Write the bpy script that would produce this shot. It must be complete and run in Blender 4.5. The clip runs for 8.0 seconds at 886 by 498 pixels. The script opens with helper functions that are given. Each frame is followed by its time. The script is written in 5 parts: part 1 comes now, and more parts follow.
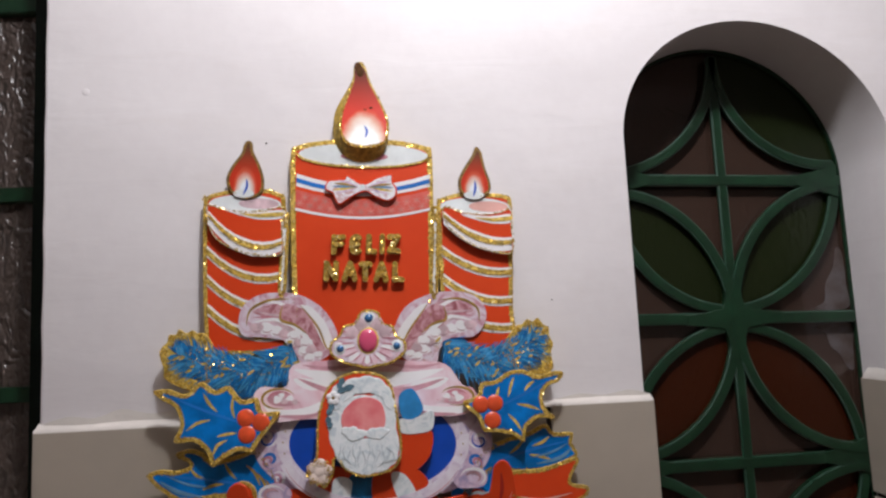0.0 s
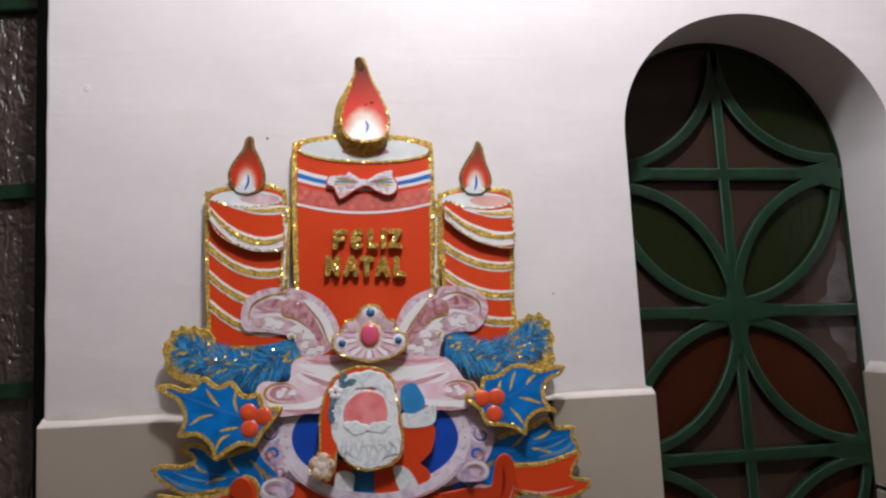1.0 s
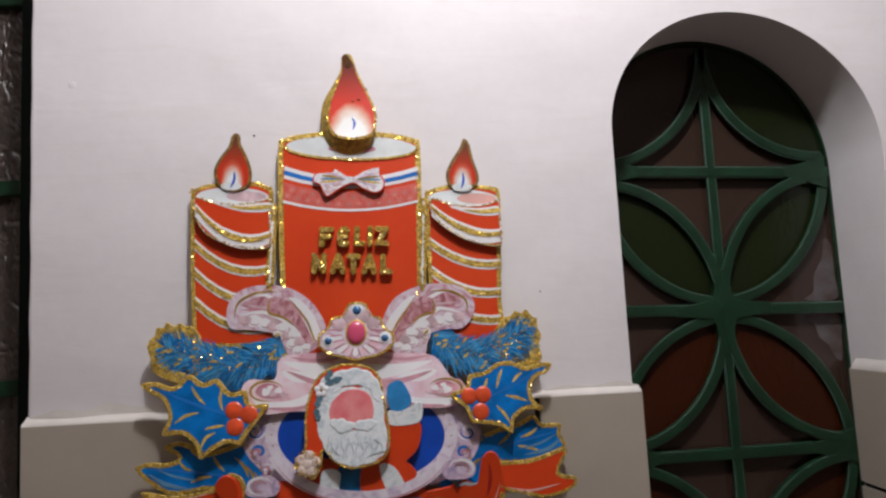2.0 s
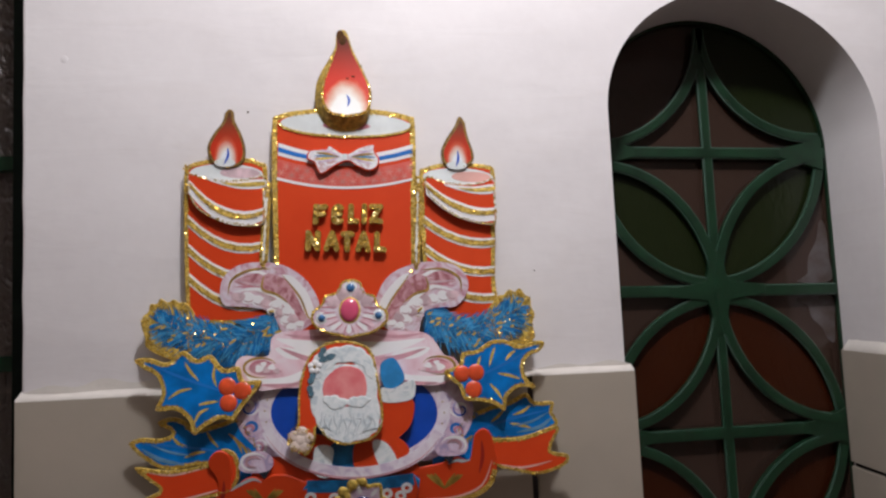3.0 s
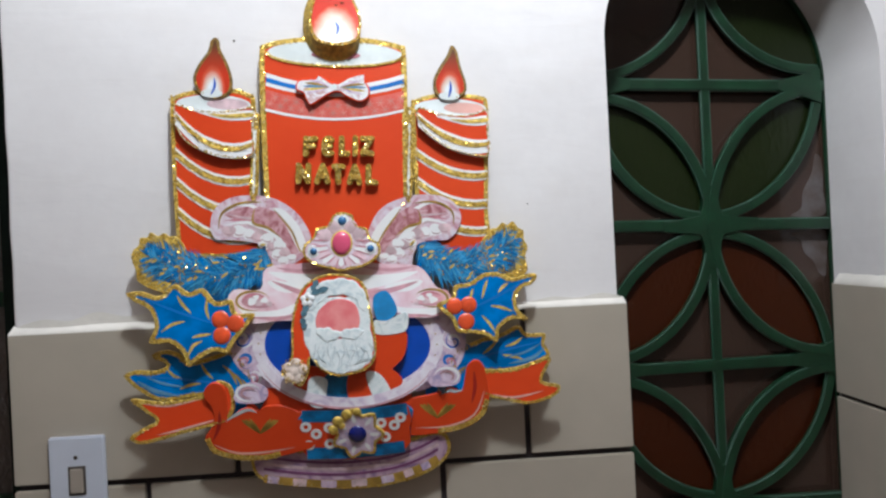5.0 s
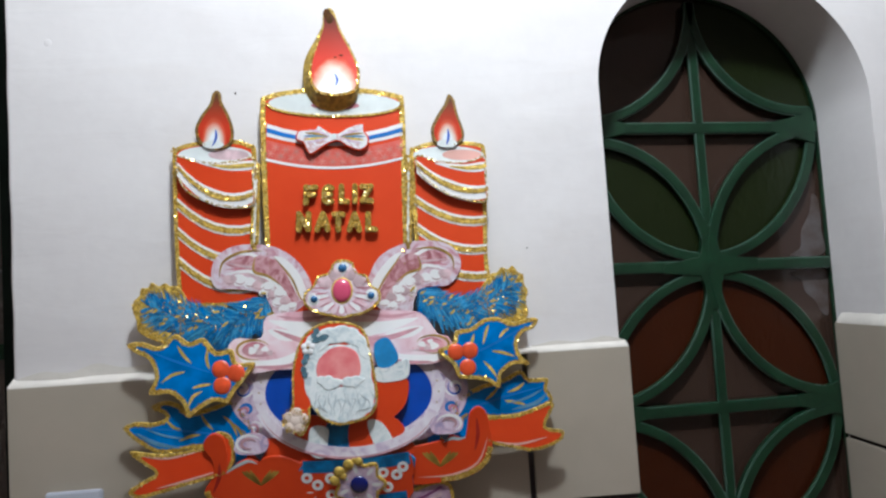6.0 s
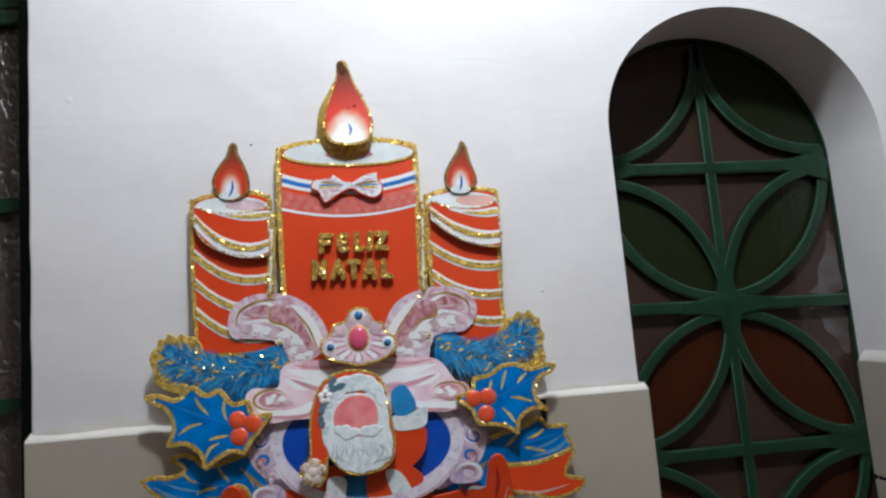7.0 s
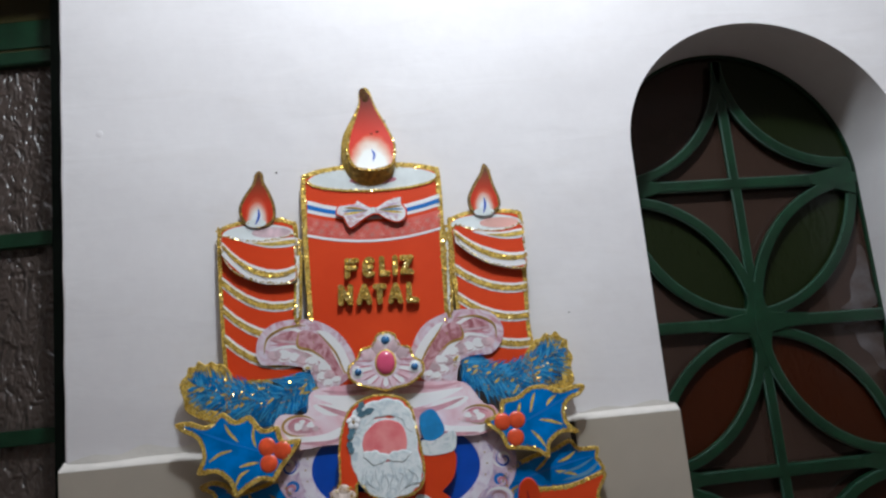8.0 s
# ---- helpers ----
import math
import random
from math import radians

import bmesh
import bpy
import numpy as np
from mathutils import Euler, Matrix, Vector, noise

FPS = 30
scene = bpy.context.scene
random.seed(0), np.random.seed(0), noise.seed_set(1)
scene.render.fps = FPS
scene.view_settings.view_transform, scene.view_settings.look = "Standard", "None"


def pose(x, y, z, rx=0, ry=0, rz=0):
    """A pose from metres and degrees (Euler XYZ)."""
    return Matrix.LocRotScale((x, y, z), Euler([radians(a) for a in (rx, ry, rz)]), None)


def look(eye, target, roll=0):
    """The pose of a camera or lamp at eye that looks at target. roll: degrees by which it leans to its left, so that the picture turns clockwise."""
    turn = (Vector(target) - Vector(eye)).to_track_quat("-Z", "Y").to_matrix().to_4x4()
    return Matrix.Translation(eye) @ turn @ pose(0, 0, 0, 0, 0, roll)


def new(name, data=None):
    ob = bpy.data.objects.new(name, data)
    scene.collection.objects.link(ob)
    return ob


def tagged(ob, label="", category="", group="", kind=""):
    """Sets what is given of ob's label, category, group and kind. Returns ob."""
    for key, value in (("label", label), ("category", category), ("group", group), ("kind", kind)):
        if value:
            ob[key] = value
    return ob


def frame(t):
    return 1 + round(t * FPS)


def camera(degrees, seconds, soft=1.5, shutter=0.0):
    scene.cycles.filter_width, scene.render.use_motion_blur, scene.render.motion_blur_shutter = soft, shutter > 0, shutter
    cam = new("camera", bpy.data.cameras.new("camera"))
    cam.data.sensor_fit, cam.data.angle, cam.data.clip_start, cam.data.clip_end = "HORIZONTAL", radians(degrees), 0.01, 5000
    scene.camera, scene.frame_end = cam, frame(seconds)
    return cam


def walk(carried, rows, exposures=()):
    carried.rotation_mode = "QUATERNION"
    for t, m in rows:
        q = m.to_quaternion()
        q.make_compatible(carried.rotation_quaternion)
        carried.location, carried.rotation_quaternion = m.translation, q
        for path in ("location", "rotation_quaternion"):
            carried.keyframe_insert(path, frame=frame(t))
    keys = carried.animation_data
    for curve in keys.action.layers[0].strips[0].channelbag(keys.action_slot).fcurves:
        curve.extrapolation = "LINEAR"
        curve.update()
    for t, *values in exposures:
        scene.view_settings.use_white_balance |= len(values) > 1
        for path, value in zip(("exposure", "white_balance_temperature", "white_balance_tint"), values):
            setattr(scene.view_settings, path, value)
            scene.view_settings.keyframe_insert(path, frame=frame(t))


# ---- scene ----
cam = camera(65.9, 8.0, soft=2.4)

PATH = [
    (0, (0.070, -0.967, 1.416), (0.150, 1.019, 1.636), -2.8),
    (0.5, (0.071, -0.967, 1.418), (0.142, 1.020, 1.629), -2.7),
    (1, (0.072, -0.968, 1.414), (0.143, 1.018, 1.622), -3.0),
    (2.5, (0.086, -0.966, 1.409), (0.180, 1.022, 1.609), -2.9),
    (3, (0.087, -0.965, 1.402), (0.179, 1.026, 1.563), -2.65),
    (3.5, (0.091, -0.963, 1.391), (0.194, 1.030, 1.511), -2.8),
    (4, (0.093, -0.961, 1.383), (0.198, 1.035, 1.452), -2.9),
    (4.75, (0.090, -0.958, 1.384), (0.196, 1.039, 1.384), -2.8),
    (5.3, (0.089, -0.957, 1.387), (0.184, 1.040, 1.397), -2.8),
    (5.5, (0.090, -0.958, 1.388), (0.196, 1.039, 1.433), -3.1),
    (6, (0.092, -0.960, 1.390), (0.194, 1.034, 1.514), -3.7),
    (6.5, (0.089, -0.962, 1.395), (0.189, 1.025, 1.593), -4.2),
    (7, (0.086, -0.962, 1.398), (0.166, 1.022, 1.640), -4.8),
    (7.5, (0.083, -0.962, 1.397), (0.127, 1.017, 1.686), -5.5),
    (8, (0.082, -0.964, 1.400), (0.104, 1.011, 1.710), -5.8),
]
walk(cam, [(t, look(eye, target, roll)) for t, eye, target, roll in PATH],
     exposures=[(0, -0.02, 6300, 5), (2.5, -0.15, 6350, 5), (4.0, 0.14, 6300, 4), (5.3, 0.38, 5800, -6), (5.5, 0.38, 5800, -6), (6.5, 0.18, 5800, -5), (7.0, 0.03, 5780, -5), (8.0, -0.11, 5780, -4)])

# ---------------------------------------------------------------- light
world = bpy.data.worlds.new("world")
scene.world = world
world.use_nodes = True
world.node_tree.nodes["Background"].inputs[0].default_value = (0.55, 0.6, 0.8, 1)
world.node_tree.nodes["Background"].inputs[1].default_value = 0.02


def lamp(name, place, watts, colour, radius):
    data = bpy.data.lights.new(name, "POINT")
    data.energy, data.color, data.shadow_soft_size = watts, colour, radius
    ob = new(name, data)
    ob.location = place
    return ob


lamp("veranda_lamp", (0.20, -0.71, 2.41), 41, (0.985, 0.93, 0.965), 0.05)

# ---------------------------------------------------------------- materials


def material(name, colour, rough=0.6, metal=0.0, vary=0.08, scale=8.0, bump=0.0, bump_scale=60.0, spec=0.5, second=None, coat=0.0, swell=0.0):
    """A surface with variation at two scales: broad stains and fine grain."""
    m = bpy.data.materials.new(name)
    m.use_nodes = True
    nt = m.node_tree
    n, ln = nt.nodes, nt.links
    b = n["Principled BSDF"]
    b.inputs["Roughness"].default_value, b.inputs["Metallic"].default_value = rough, metal
    b.inputs["Specular IOR Level"].default_value = spec
    b.inputs["Coat Weight"].default_value = coat
    b.inputs["Coat Roughness"].default_value = 0.12
    co = n.new("ShaderNodeTexCoord")
    big, fine = n.new("ShaderNodeTexNoise"), n.new("ShaderNodeTexNoise")
    big.inputs["Scale"].default_value, big.inputs["Detail"].default_value = scale, 5
    fine.inputs["Scale"].default_value, fine.inputs["Detail"].default_value = bump_scale, 4
    mix = n.new("ShaderNodeMix")
    mix.data_type = "RGBA"
    other = second or tuple(c * (1 - 3 * vary) for c in colour)
    mix.inputs[6].default_value, mix.inputs[7].default_value = (*colour, 1), (*other, 1)
    ramp = n.new("ShaderNodeValToRGB")
    ramp.color_ramp.elements[0].position, ramp.color_ramp.elements[1].position = 0.4, 0.75
    add = n.new("ShaderNodeMath")
    add.operation = "MULTIPLY_ADD"
    add.inputs[1].default_value = 0.25
    for tex in (big, fine):
        ln.new(co.outputs["Object"], tex.inputs["Vector"])
    ln.new(fine.outputs["Fac"], add.inputs[0])
    ln.new(big.outputs["Fac"], add.inputs[2])
    ln.new(add.outputs[0], ramp.inputs[0])
    ln.new(ramp.outputs[0], mix.inputs[0])
    ln.new(mix.outputs[2], b.inputs["Base Color"])
    if bump:
        bp = n.new("ShaderNodeBump")
        bp.inputs["Strength"].default_value, bp.inputs["Distance"].default_value = bump, 0.002
        ln.new(add.outputs[0], bp.inputs["Height"])
        ln.new(bp.outputs[0], b.inputs["Normal"])
        if swell:
            wide, bw = n.new("ShaderNodeTexNoise"), n.new("ShaderNodeBump")
            wide.inputs["Scale"].default_value, wide.inputs["Detail"].default_value = 7, 2
            bw.inputs["Distance"].default_value, bw.inputs["Strength"].default_value = swell, 1.0
            ln.new(co.outputs["Object"], wide.inputs["Vector"])
            ln.new(wide.outputs["Fac"], bw.inputs["Height"])
            ln.new(bw.outputs[0], bp.inputs["Normal"])
    return m


def flame_ink(name, centre, size, stops, tip, low, high):
    """Flame print: a pale heart that fades outwards to red, and a scorched tip between two heights."""
    m = material(name, (1, 1, 1), 0.42, spec=0.2)
    n, ln = m.node_tree.nodes, m.node_tree.links
    co, mp, wob, dist, ramp, sep, span, mix = (n.new("ShaderNode" + k) for k in ("TexCoord", "Mapping", "TexNoise", "VectorMath", "ValToRGB", "SeparateXYZ", "MapRange", "Mix"))
    mp.inputs["Scale"].default_value = (1 / size[0], 0, 1 / size[1])
    mp.inputs["Location"].default_value = (-centre[0] / size[0], 0, -centre[1] / size[1])
    wob.inputs["Scale"].default_value = 55
    shake = n.new("ShaderNodeMath")
    shake.operation, shake.inputs[1].default_value = "MULTIPLY_ADD", 0.22
    dist.operation = "LENGTH"
    while len(ramp.color_ramp.elements) < len(stops):
        ramp.color_ramp.elements.new(0.5)
    for e, (at, c) in zip(ramp.color_ramp.elements, stops):
        e.position, e.color = at, (*c, 1)
    span.inputs[1].default_value, span.inputs[2].default_value = low, high
    mix.data_type = "RGBA"
    mix.inputs[7].default_value = (*tip, 1)
    ln.new(co.outputs["Object"], mp.inputs[0])
    ln.new(co.outputs["Object"], wob.inputs["Vector"])
    ln.new(co.outputs["Object"], sep.inputs[0])
    ln.new(mp.outputs[0], dist.inputs[0])
    ln.new(wob.outputs["Fac"], shake.inputs[0])
    ln.new(dist.outputs["Value"], shake.inputs[2])
    ln.new(shake.outputs[0], ramp.inputs[0])
    ln.new(sep.outputs[2], span.inputs[0])
    ln.new(span.outputs[0], mix.inputs[0])
    ln.new(ramp.outputs[0], mix.inputs[6])
    ln.new(mix.outputs[2], n["Principled BSDF"].inputs["Base Color"])
    return m


def marbled(name, a, b, c, scale):
    """Printed rococo relief: swirled pink, white and gold ink."""
    m = material(name, a, 0.35)
    n, ln = m.node_tree.nodes, m.node_tree.links
    co, wave, ramp = n.new("ShaderNodeTexCoord"), n.new("ShaderNodeTexNoise"), n.new("ShaderNodeValToRGB")
    wave.inputs["Scale"].default_value, wave.inputs["Detail"].default_value, wave.inputs["Distortion"].default_value = scale, 2.5, 2.2
    r = ramp.color_ramp
    r.elements[0].position, r.elements[0].color = 0.34, (*b, 1)
    r.elements[1].position, r.elements[1].color = 0.62, (*a, 1)
    e = r.elements.new(0.47)
    e.color = (*c, 1)
    ln.new(co.outputs["Object"], wave.inputs["Vector"])
    ln.new(wave.outputs["Fac"], ramp.inputs[0])
    ln.new(ramp.outputs[0], n["Principled BSDF"].inputs["Base Color"])
    return m


def island_gold(name):
    """Loose metal glitter: each flake has its own gold."""
    m = bpy.data.materials.new(name)
    m.use_nodes = True
    n, ln = m.node_tree.nodes, m.node_tree.links
    b, geo, ramp = n["Principled BSDF"], n.new("ShaderNodeNewGeometry"), n.new("ShaderNodeValToRGB")
    b.inputs["Metallic"].default_value, b.inputs["Roughness"].default_value = 0.6, 0.22
    r = ramp.color_ramp
    r.elements[0].color, r.elements[1].color = (0.72, 0.46, 0.08, 1), (1.0, 0.88, 0.46, 1)
    r.elements.new(0.6).color = (0.85, 0.55, 0.08, 1)
    ln.new(geo.outputs["Random Per Island"], ramp.inputs[0])
    ln.new(ramp.outputs[0], b.inputs["Base Color"])
    return m


def hammered(name, colour, see, rough, scale, depth, spec=0.5):
    """Patterned glass with a hammered face."""
    m = bpy.data.materials.new(name)
    m.use_nodes = True
    n, ln = m.node_tree.nodes, m.node_tree.links
    b, co, vor, noi, bp = n["Principled BSDF"], *(n.new("ShaderNode" + k) for k in ("TexCoord", "TexVoronoi", "TexNoise", "Bump"))
    mp = n.new("ShaderNodeMapping")
    mp.inputs["Scale"].default_value = (1.0, 1.0, 0.62)
    b.inputs["Base Color"].default_value = (*colour, 1)
    b.inputs["Roughness"].default_value, b.inputs["Transmission Weight"].default_value = rough, see
    b.inputs["Specular IOR Level"].default_value = spec
    vor.feature = "SMOOTH_F1"
    vor.inputs["Scale"].default_value = scale
    noi.inputs["Scale"].default_value = scale * 0.5
    bp.inputs["Strength"].default_value, bp.inputs["Distance"].default_value = 1.0, depth
    ln.new(co.outputs["Object"], mp.inputs[0])
    ln.new(mp.outputs[0], noi.inputs["Vector"])
    mx = n.new("ShaderNodeMix")
    mx.data_type, mx.blend_type = "RGBA", "LINEAR_LIGHT"
    mx.inputs[0].default_value = 0.03
    ln.new(mp.outputs[0], mx.inputs[6])
    ln.new(noi.outputs["Color"], mx.inputs[7])
    ln.new(mx.outputs[2], vor.inputs["Vector"])
    ln.new(vor.outputs["Distance"], bp.inputs["Height"])
    ln.new(bp.outputs[0], b.inputs["Normal"])
    return m


PAINT = material("white_wall_paint", (0.785, 0.752, 0.755), 0.7, scale=3.2, bump=0.4, bump_scale=55, spec=0.3, swell=0.005, second=(0.715, 0.68, 0.685))


def smear(m, stain, strength):
    """Lays trowel marks over a paint: long flat streaks, faintly stained and slightly raised."""
    n, ln = m.node_tree.nodes, m.node_tree.links
    b, co, mp, tex, ramp, amount, mix, bp = n["Principled BSDF"], *(n.new("ShaderNode" + k) for k in ("TexCoord", "Mapping", "TexNoise", "ValToRGB", "Math", "Mix", "Bump"))
    mp.inputs["Scale"].default_value = (4.0, 1.0, 17.0)
    mp.inputs["Rotation"].default_value = (0, 0.12, 0)
    tex.inputs["Scale"].default_value, tex.inputs["Detail"].default_value, tex.inputs["Distortion"].default_value = 1.6, 6, 0.8
    ramp.color_ramp.elements[0].position, ramp.color_ramp.elements[1].position = 0.56, 0.74
    amount.operation, amount.inputs[1].default_value = "MULTIPLY", strength
    mix.data_type = "RGBA"
    mix.inputs[7].default_value = (*stain, 1)
    old_colour, old_normal = b.inputs["Base Color"].links[0].from_socket, b.inputs["Normal"].links[0].from_socket
    ln.new(co.outputs["Object"], mp.inputs[0])
    ln.new(mp.outputs[0], tex.inputs["Vector"])
    ln.new(tex.outputs["Fac"], ramp.inputs[0])
    ln.new(ramp.outputs[0], amount.inputs[0])
    ln.new(amount.outputs[0], mix.inputs[0])
    ln.new(old_colour, mix.inputs[6])
    ln.new(mix.outputs[2], b.inputs["Base Color"])
    bp.inputs["Strength"].default_value, bp.inputs["Distance"].default_value = 0.5, 0.0016
    ln.new(tex.outputs["Fac"], bp.inputs["Height"])
    ln.new(old_normal, bp.inputs["Normal"])
    ln.new(bp.outputs[0], b.inputs["Normal"])


smear(PAINT, (0.60, 0.54, 0.50), 0.13)
TILE = material("cream_glazed_tile", (0.445, 0.392, 0.322), 0.32, vary=0.03, scale=9, bump=0.05, bump_scale=30)
GROUT = material("dark_grout", (0.045, 0.035, 0.04), 0.9, vary=0.1, bump=0.4, bump_scale=200)
RENDER = material("cream_ledge_mortar", (0.70, 0.655, 0.605), 0.8, vary=0.05, scale=14, bump=0.6, bump_scale=70)
# Shade behind the wall edge is put into the upright's green.
SHADEGREEN = material("shaded_green_paint", (0.006, 0.014, 0.009), 0.6, vary=0.14, scale=25, spec=0.2, bump=0.25, bump_scale=120)
GREEN = material("green_gloss_paint", (0.011, 0.046, 0.020), 0.36, vary=0.14, scale=25, bump=0.25, bump_scale=120)
# Worn bevel paint; its paler patches also stand in for glints on the edges.
WORN_GLINT = material("worn_edge_with_glint", (0.010, 0.056, 0.026), 0.16, spec=0.8, scale=5, bump=0.25, bump_scale=120, second=(0.075, 0.125, 0.098))
CONCRETE = material("plain_cement", (0.33, 0.235, 0.18), 0.85, vary=0.1, scale=5, bump=0.4)
VERANDA = material("dull_cream_wall", (0.38, 0.34, 0.30), 0.8, vary=0.05, scale=4, bump=0.3)
DARKROOM = material("unlit_room_plaster", (0.34, 0.28, 0.24), 0.9, vary=0.08)
CLEAR = hammered("hammered_clear_glass", (0.115, 0.085, 0.072), 0.35, 0.30, 78, 0.0085, 1.0)
MAUVE = hammered("smoky_glass", (0.066, 0.038, 0.028), 0.3, 0.1, 60, 0.0002, 0.5)
OLIVE = hammered("olive_green_glass", (0.017, 0.025, 0.007), 0.3, 0.25, 90, 0.0008, 0.25)
MOSS = hammered("moss_brown_glass", (0.060, 0.052, 0.018), 0.3, 0.25, 90, 0.0008, 0.4)
AMBER = hammered("red_amber_glass", (0.056, 0.013, 0.004), 0.3, 0.25, 90, 0.0008, 0.2)
PALEFILM = material("pale_grey_film", (0.125, 0.112, 0.115), 0.6, scale=34, second=(0.066, 0.045, 0.038))
PLASTIC = material("grey_white_plastic", (0.56, 0.58, 0.66), 0.35, vary=0.02)
SLOT = material("dark_plastic", (0.10, 0.085, 0.075), 0.5)
ROCKER = material("beige_plastic", (0.36, 0.31, 0.26), 0.4, vary=0.03)
STEEL = material("rusty_steel", (0.10, 0.075, 0.06), 0.5, metal=0.7)

GOLD = material("gold_glitter_bed", (0.88, 0.62, 0.12), 0.5, metal=0.2, vary=0.16, scale=180, bump=1.0, bump_scale=900)
BRONZE = material("brown_gold_edge", (0.30, 0.17, 0.035), 0.5, metal=0.3, vary=0.2, scale=150, bump=0.6, bump_scale=900)
LETTERGOLD = material("dull_gold_foam", (0.66, 0.44, 0.07), 0.5, metal=0.2, vary=0.2, scale=160, bump=1.0, bump_scale=800)
FLAKE = island_gold("gold_glitter_flakes")
RED = material("red_printed_card", (0.685, 0.066, 0.013), 0.42, scale=9, spec=0.28, second=(0.62, 0.050, 0.009))
DEEPRED = material("deep_red_ink", (0.42, 0.018, 0.012), 0.4, vary=0.08, scale=30)
WHITE = material("white_printed_card", (0.85, 0.84, 0.85), 0.35, vary=0.03, scale=20)
CREAM = material("pale_grey_wax_ink", (0.76, 0.80, 0.80), 0.35, vary=0.05, scale=30)
BLUE = material("blue_printed_leaf", (0.005, 0.205, 0.645), 0.38, vary=0.14, scale=38, spec=0.3)
NAVY = material("royal_blue_ink", (0.007, 0.085, 0.58), 0.4, vary=0.1, scale=10)
SKYINK = material("bright_blue_ink", (0.02, 0.19, 0.62), 0.35)
TEAL = material("teal_needle_ink", (0.012, 0.22, 0.54), 0.5, vary=0.2, scale=60)
TEALDARK = material("dark_teal_ink", (0.008, 0.14, 0.38), 0.5, vary=0.2, scale=60)
PALETEAL = material("pale_teal_needle_ink", (0.08, 0.37, 0.68), 0.5, vary=0.1, scale=60)
LACE = material("pink_lace_ink", (0.60, 0.075, 0.055), 0.4, vary=0.15, scale=90, second=(0.66, 0.14, 0.11))
LACEWORK = material("pale_lace_ink", (0.74, 0.28, 0.23), 0.45, vary=0.1, scale=60)
PINKLACE = material("lace_motif_ink", (0.82, 0.46, 0.40), 0.45)
SCROLL = marbled("rococo_print", (0.70, 0.62, 0.69), (0.52, 0.27, 0.33), (0.64, 0.48, 0.55), 38)
HOLLOW = marbled("rococo_hollow_print", (0.60, 0.36, 0.40), (0.32, 0.10, 0.12), (0.46, 0.21, 0.24), 48)
PINK = marbled("pale_pink_print", (0.78, 0.65, 0.70), (0.62, 0.33, 0.39), (0.74, 0.52, 0.58), 16)
ROSEPINK = material("satin_pink_ink", (0.70, 0.36, 0.42), 0.35, vary=0.12, scale=40)
LILAC = marbled("lilac_print", (0.68, 0.58, 0.70), (0.36, 0.30, 0.48), (0.60, 0.44, 0.56), 40)
ROSE = material("rose_ink", (0.60, 0.22, 0.28), 0.4, vary=0.1, scale=50)
PALEPINK = material("pale_pink_ink", (0.76, 0.56, 0.60), 0.4, vary=0.12, scale=60)
DUSKY = material("dusky_pink_ink", (0.62, 0.36, 0.40), 0.4, vary=0.15, scale=60)
OCHRE = material("dull_gold_ink", (0.48, 0.29, 0.05), 0.42, vary=0.15, scale=60)
SKIN = material("pink_print", (0.80, 0.30, 0.29), 0.4, vary=0.06, scale=45, second=(0.72, 0.16, 0.18))
BEARD = marbled("white_curl_print", (0.78, 0.81, 0.82), (0.54, 0.61, 0.65), (0.70, 0.75, 0.76), 60)
GREYLINE = material("grey_ink", (0.57, 0.63, 0.66), 0.5, vary=0.1)
PLUM = material("plum_ink", (0.24, 0.07, 0.20), 0.4, vary=0.1, scale=40)
MITT = material("blue_mitt_ink", (0.045, 0.32, 0.74), 0.4, vary=0.1, scale=50)
# Mauve print darkened to carry the shade that gift and flower throw.
DISH = marbled("shaded_mauve_dish_print", (0.52, 0.38, 0.48), (0.28, 0.18, 0.30), (0.46, 0.30, 0.40), 30)
DUSTBLUE = material("dusty_blue_gem", (0.06, 0.19, 0.42), 0.12, vary=0.15, scale=120, coat=0.6)
RUBY = material("ruby_gem", (0.74, 0.10, 0.21), 0.08, vary=0.1, coat=1.0)
SAPPHIRE = material("sapphire_gem", (0.006, 0.012, 0.16), 0.08, vary=0.1, coat=1.0)
BERRY = material("red_berry_ink", (0.88, 0.10, 0.026), 0.36, vary=0.1, scale=60, coat=0.2)
BLACK = material("black_gap", (0.01, 0.01, 0.02), 0.7)
FLAME_TALL = flame_ink("flame_print_tall", (-0.020, 0.372), (0.040, 0.062), [(0.0, (0.84, 0.85, 0.86)), (0.6, (0.80, 0.80, 0.76)), (0.78, (0.66, 0.42, 0.32)), (0.95, (0.60, 0.06, 0.02)), (1.0, (0.56, 0.026, 0.008))], (0.09, 0.018, 0.008), 0.425, 0.485)
FLAME_LEFT = flame_ink("flame_print_left", (-0.187, 0.301), (0.0200, 0.046), [(0.0, (0.62, 0.72, 0.86)), (0.42, (0.76, 0.79, 0.82)), (0.62, (0.68, 0.54, 0.46)), (0.85, (0.60, 0.10, 0.05)), (1.0, (0.50, 0.035, 0.012))], (0.10, 0.045, 0.02), 0.328, 0.370)
FLAME_RIGHT = flame_ink("flame_print_right", (0.139, 0.305), (0.0190, 0.043), [(0.0, (0.62, 0.72, 0.86)), (0.42, (0.76, 0.79, 0.82)), (0.62, (0.68, 0.54, 0.46)), (0.85, (0.60, 0.10, 0.05)), (1.0, (0.50, 0.035, 0.012))], (0.10, 0.045, 0.02), 0.332, 0.369)
SCORCH = material("scorched_brown_ink", (0.10, 0.042, 0.012), 0.7, spec=0.12, vary=0.15, scale=150, bump=0.3, bump_scale=700)
PALEBLUE = material("pale_blue_ink", (0.15, 0.33, 0.54), 0.4, vary=0.12, scale=50)
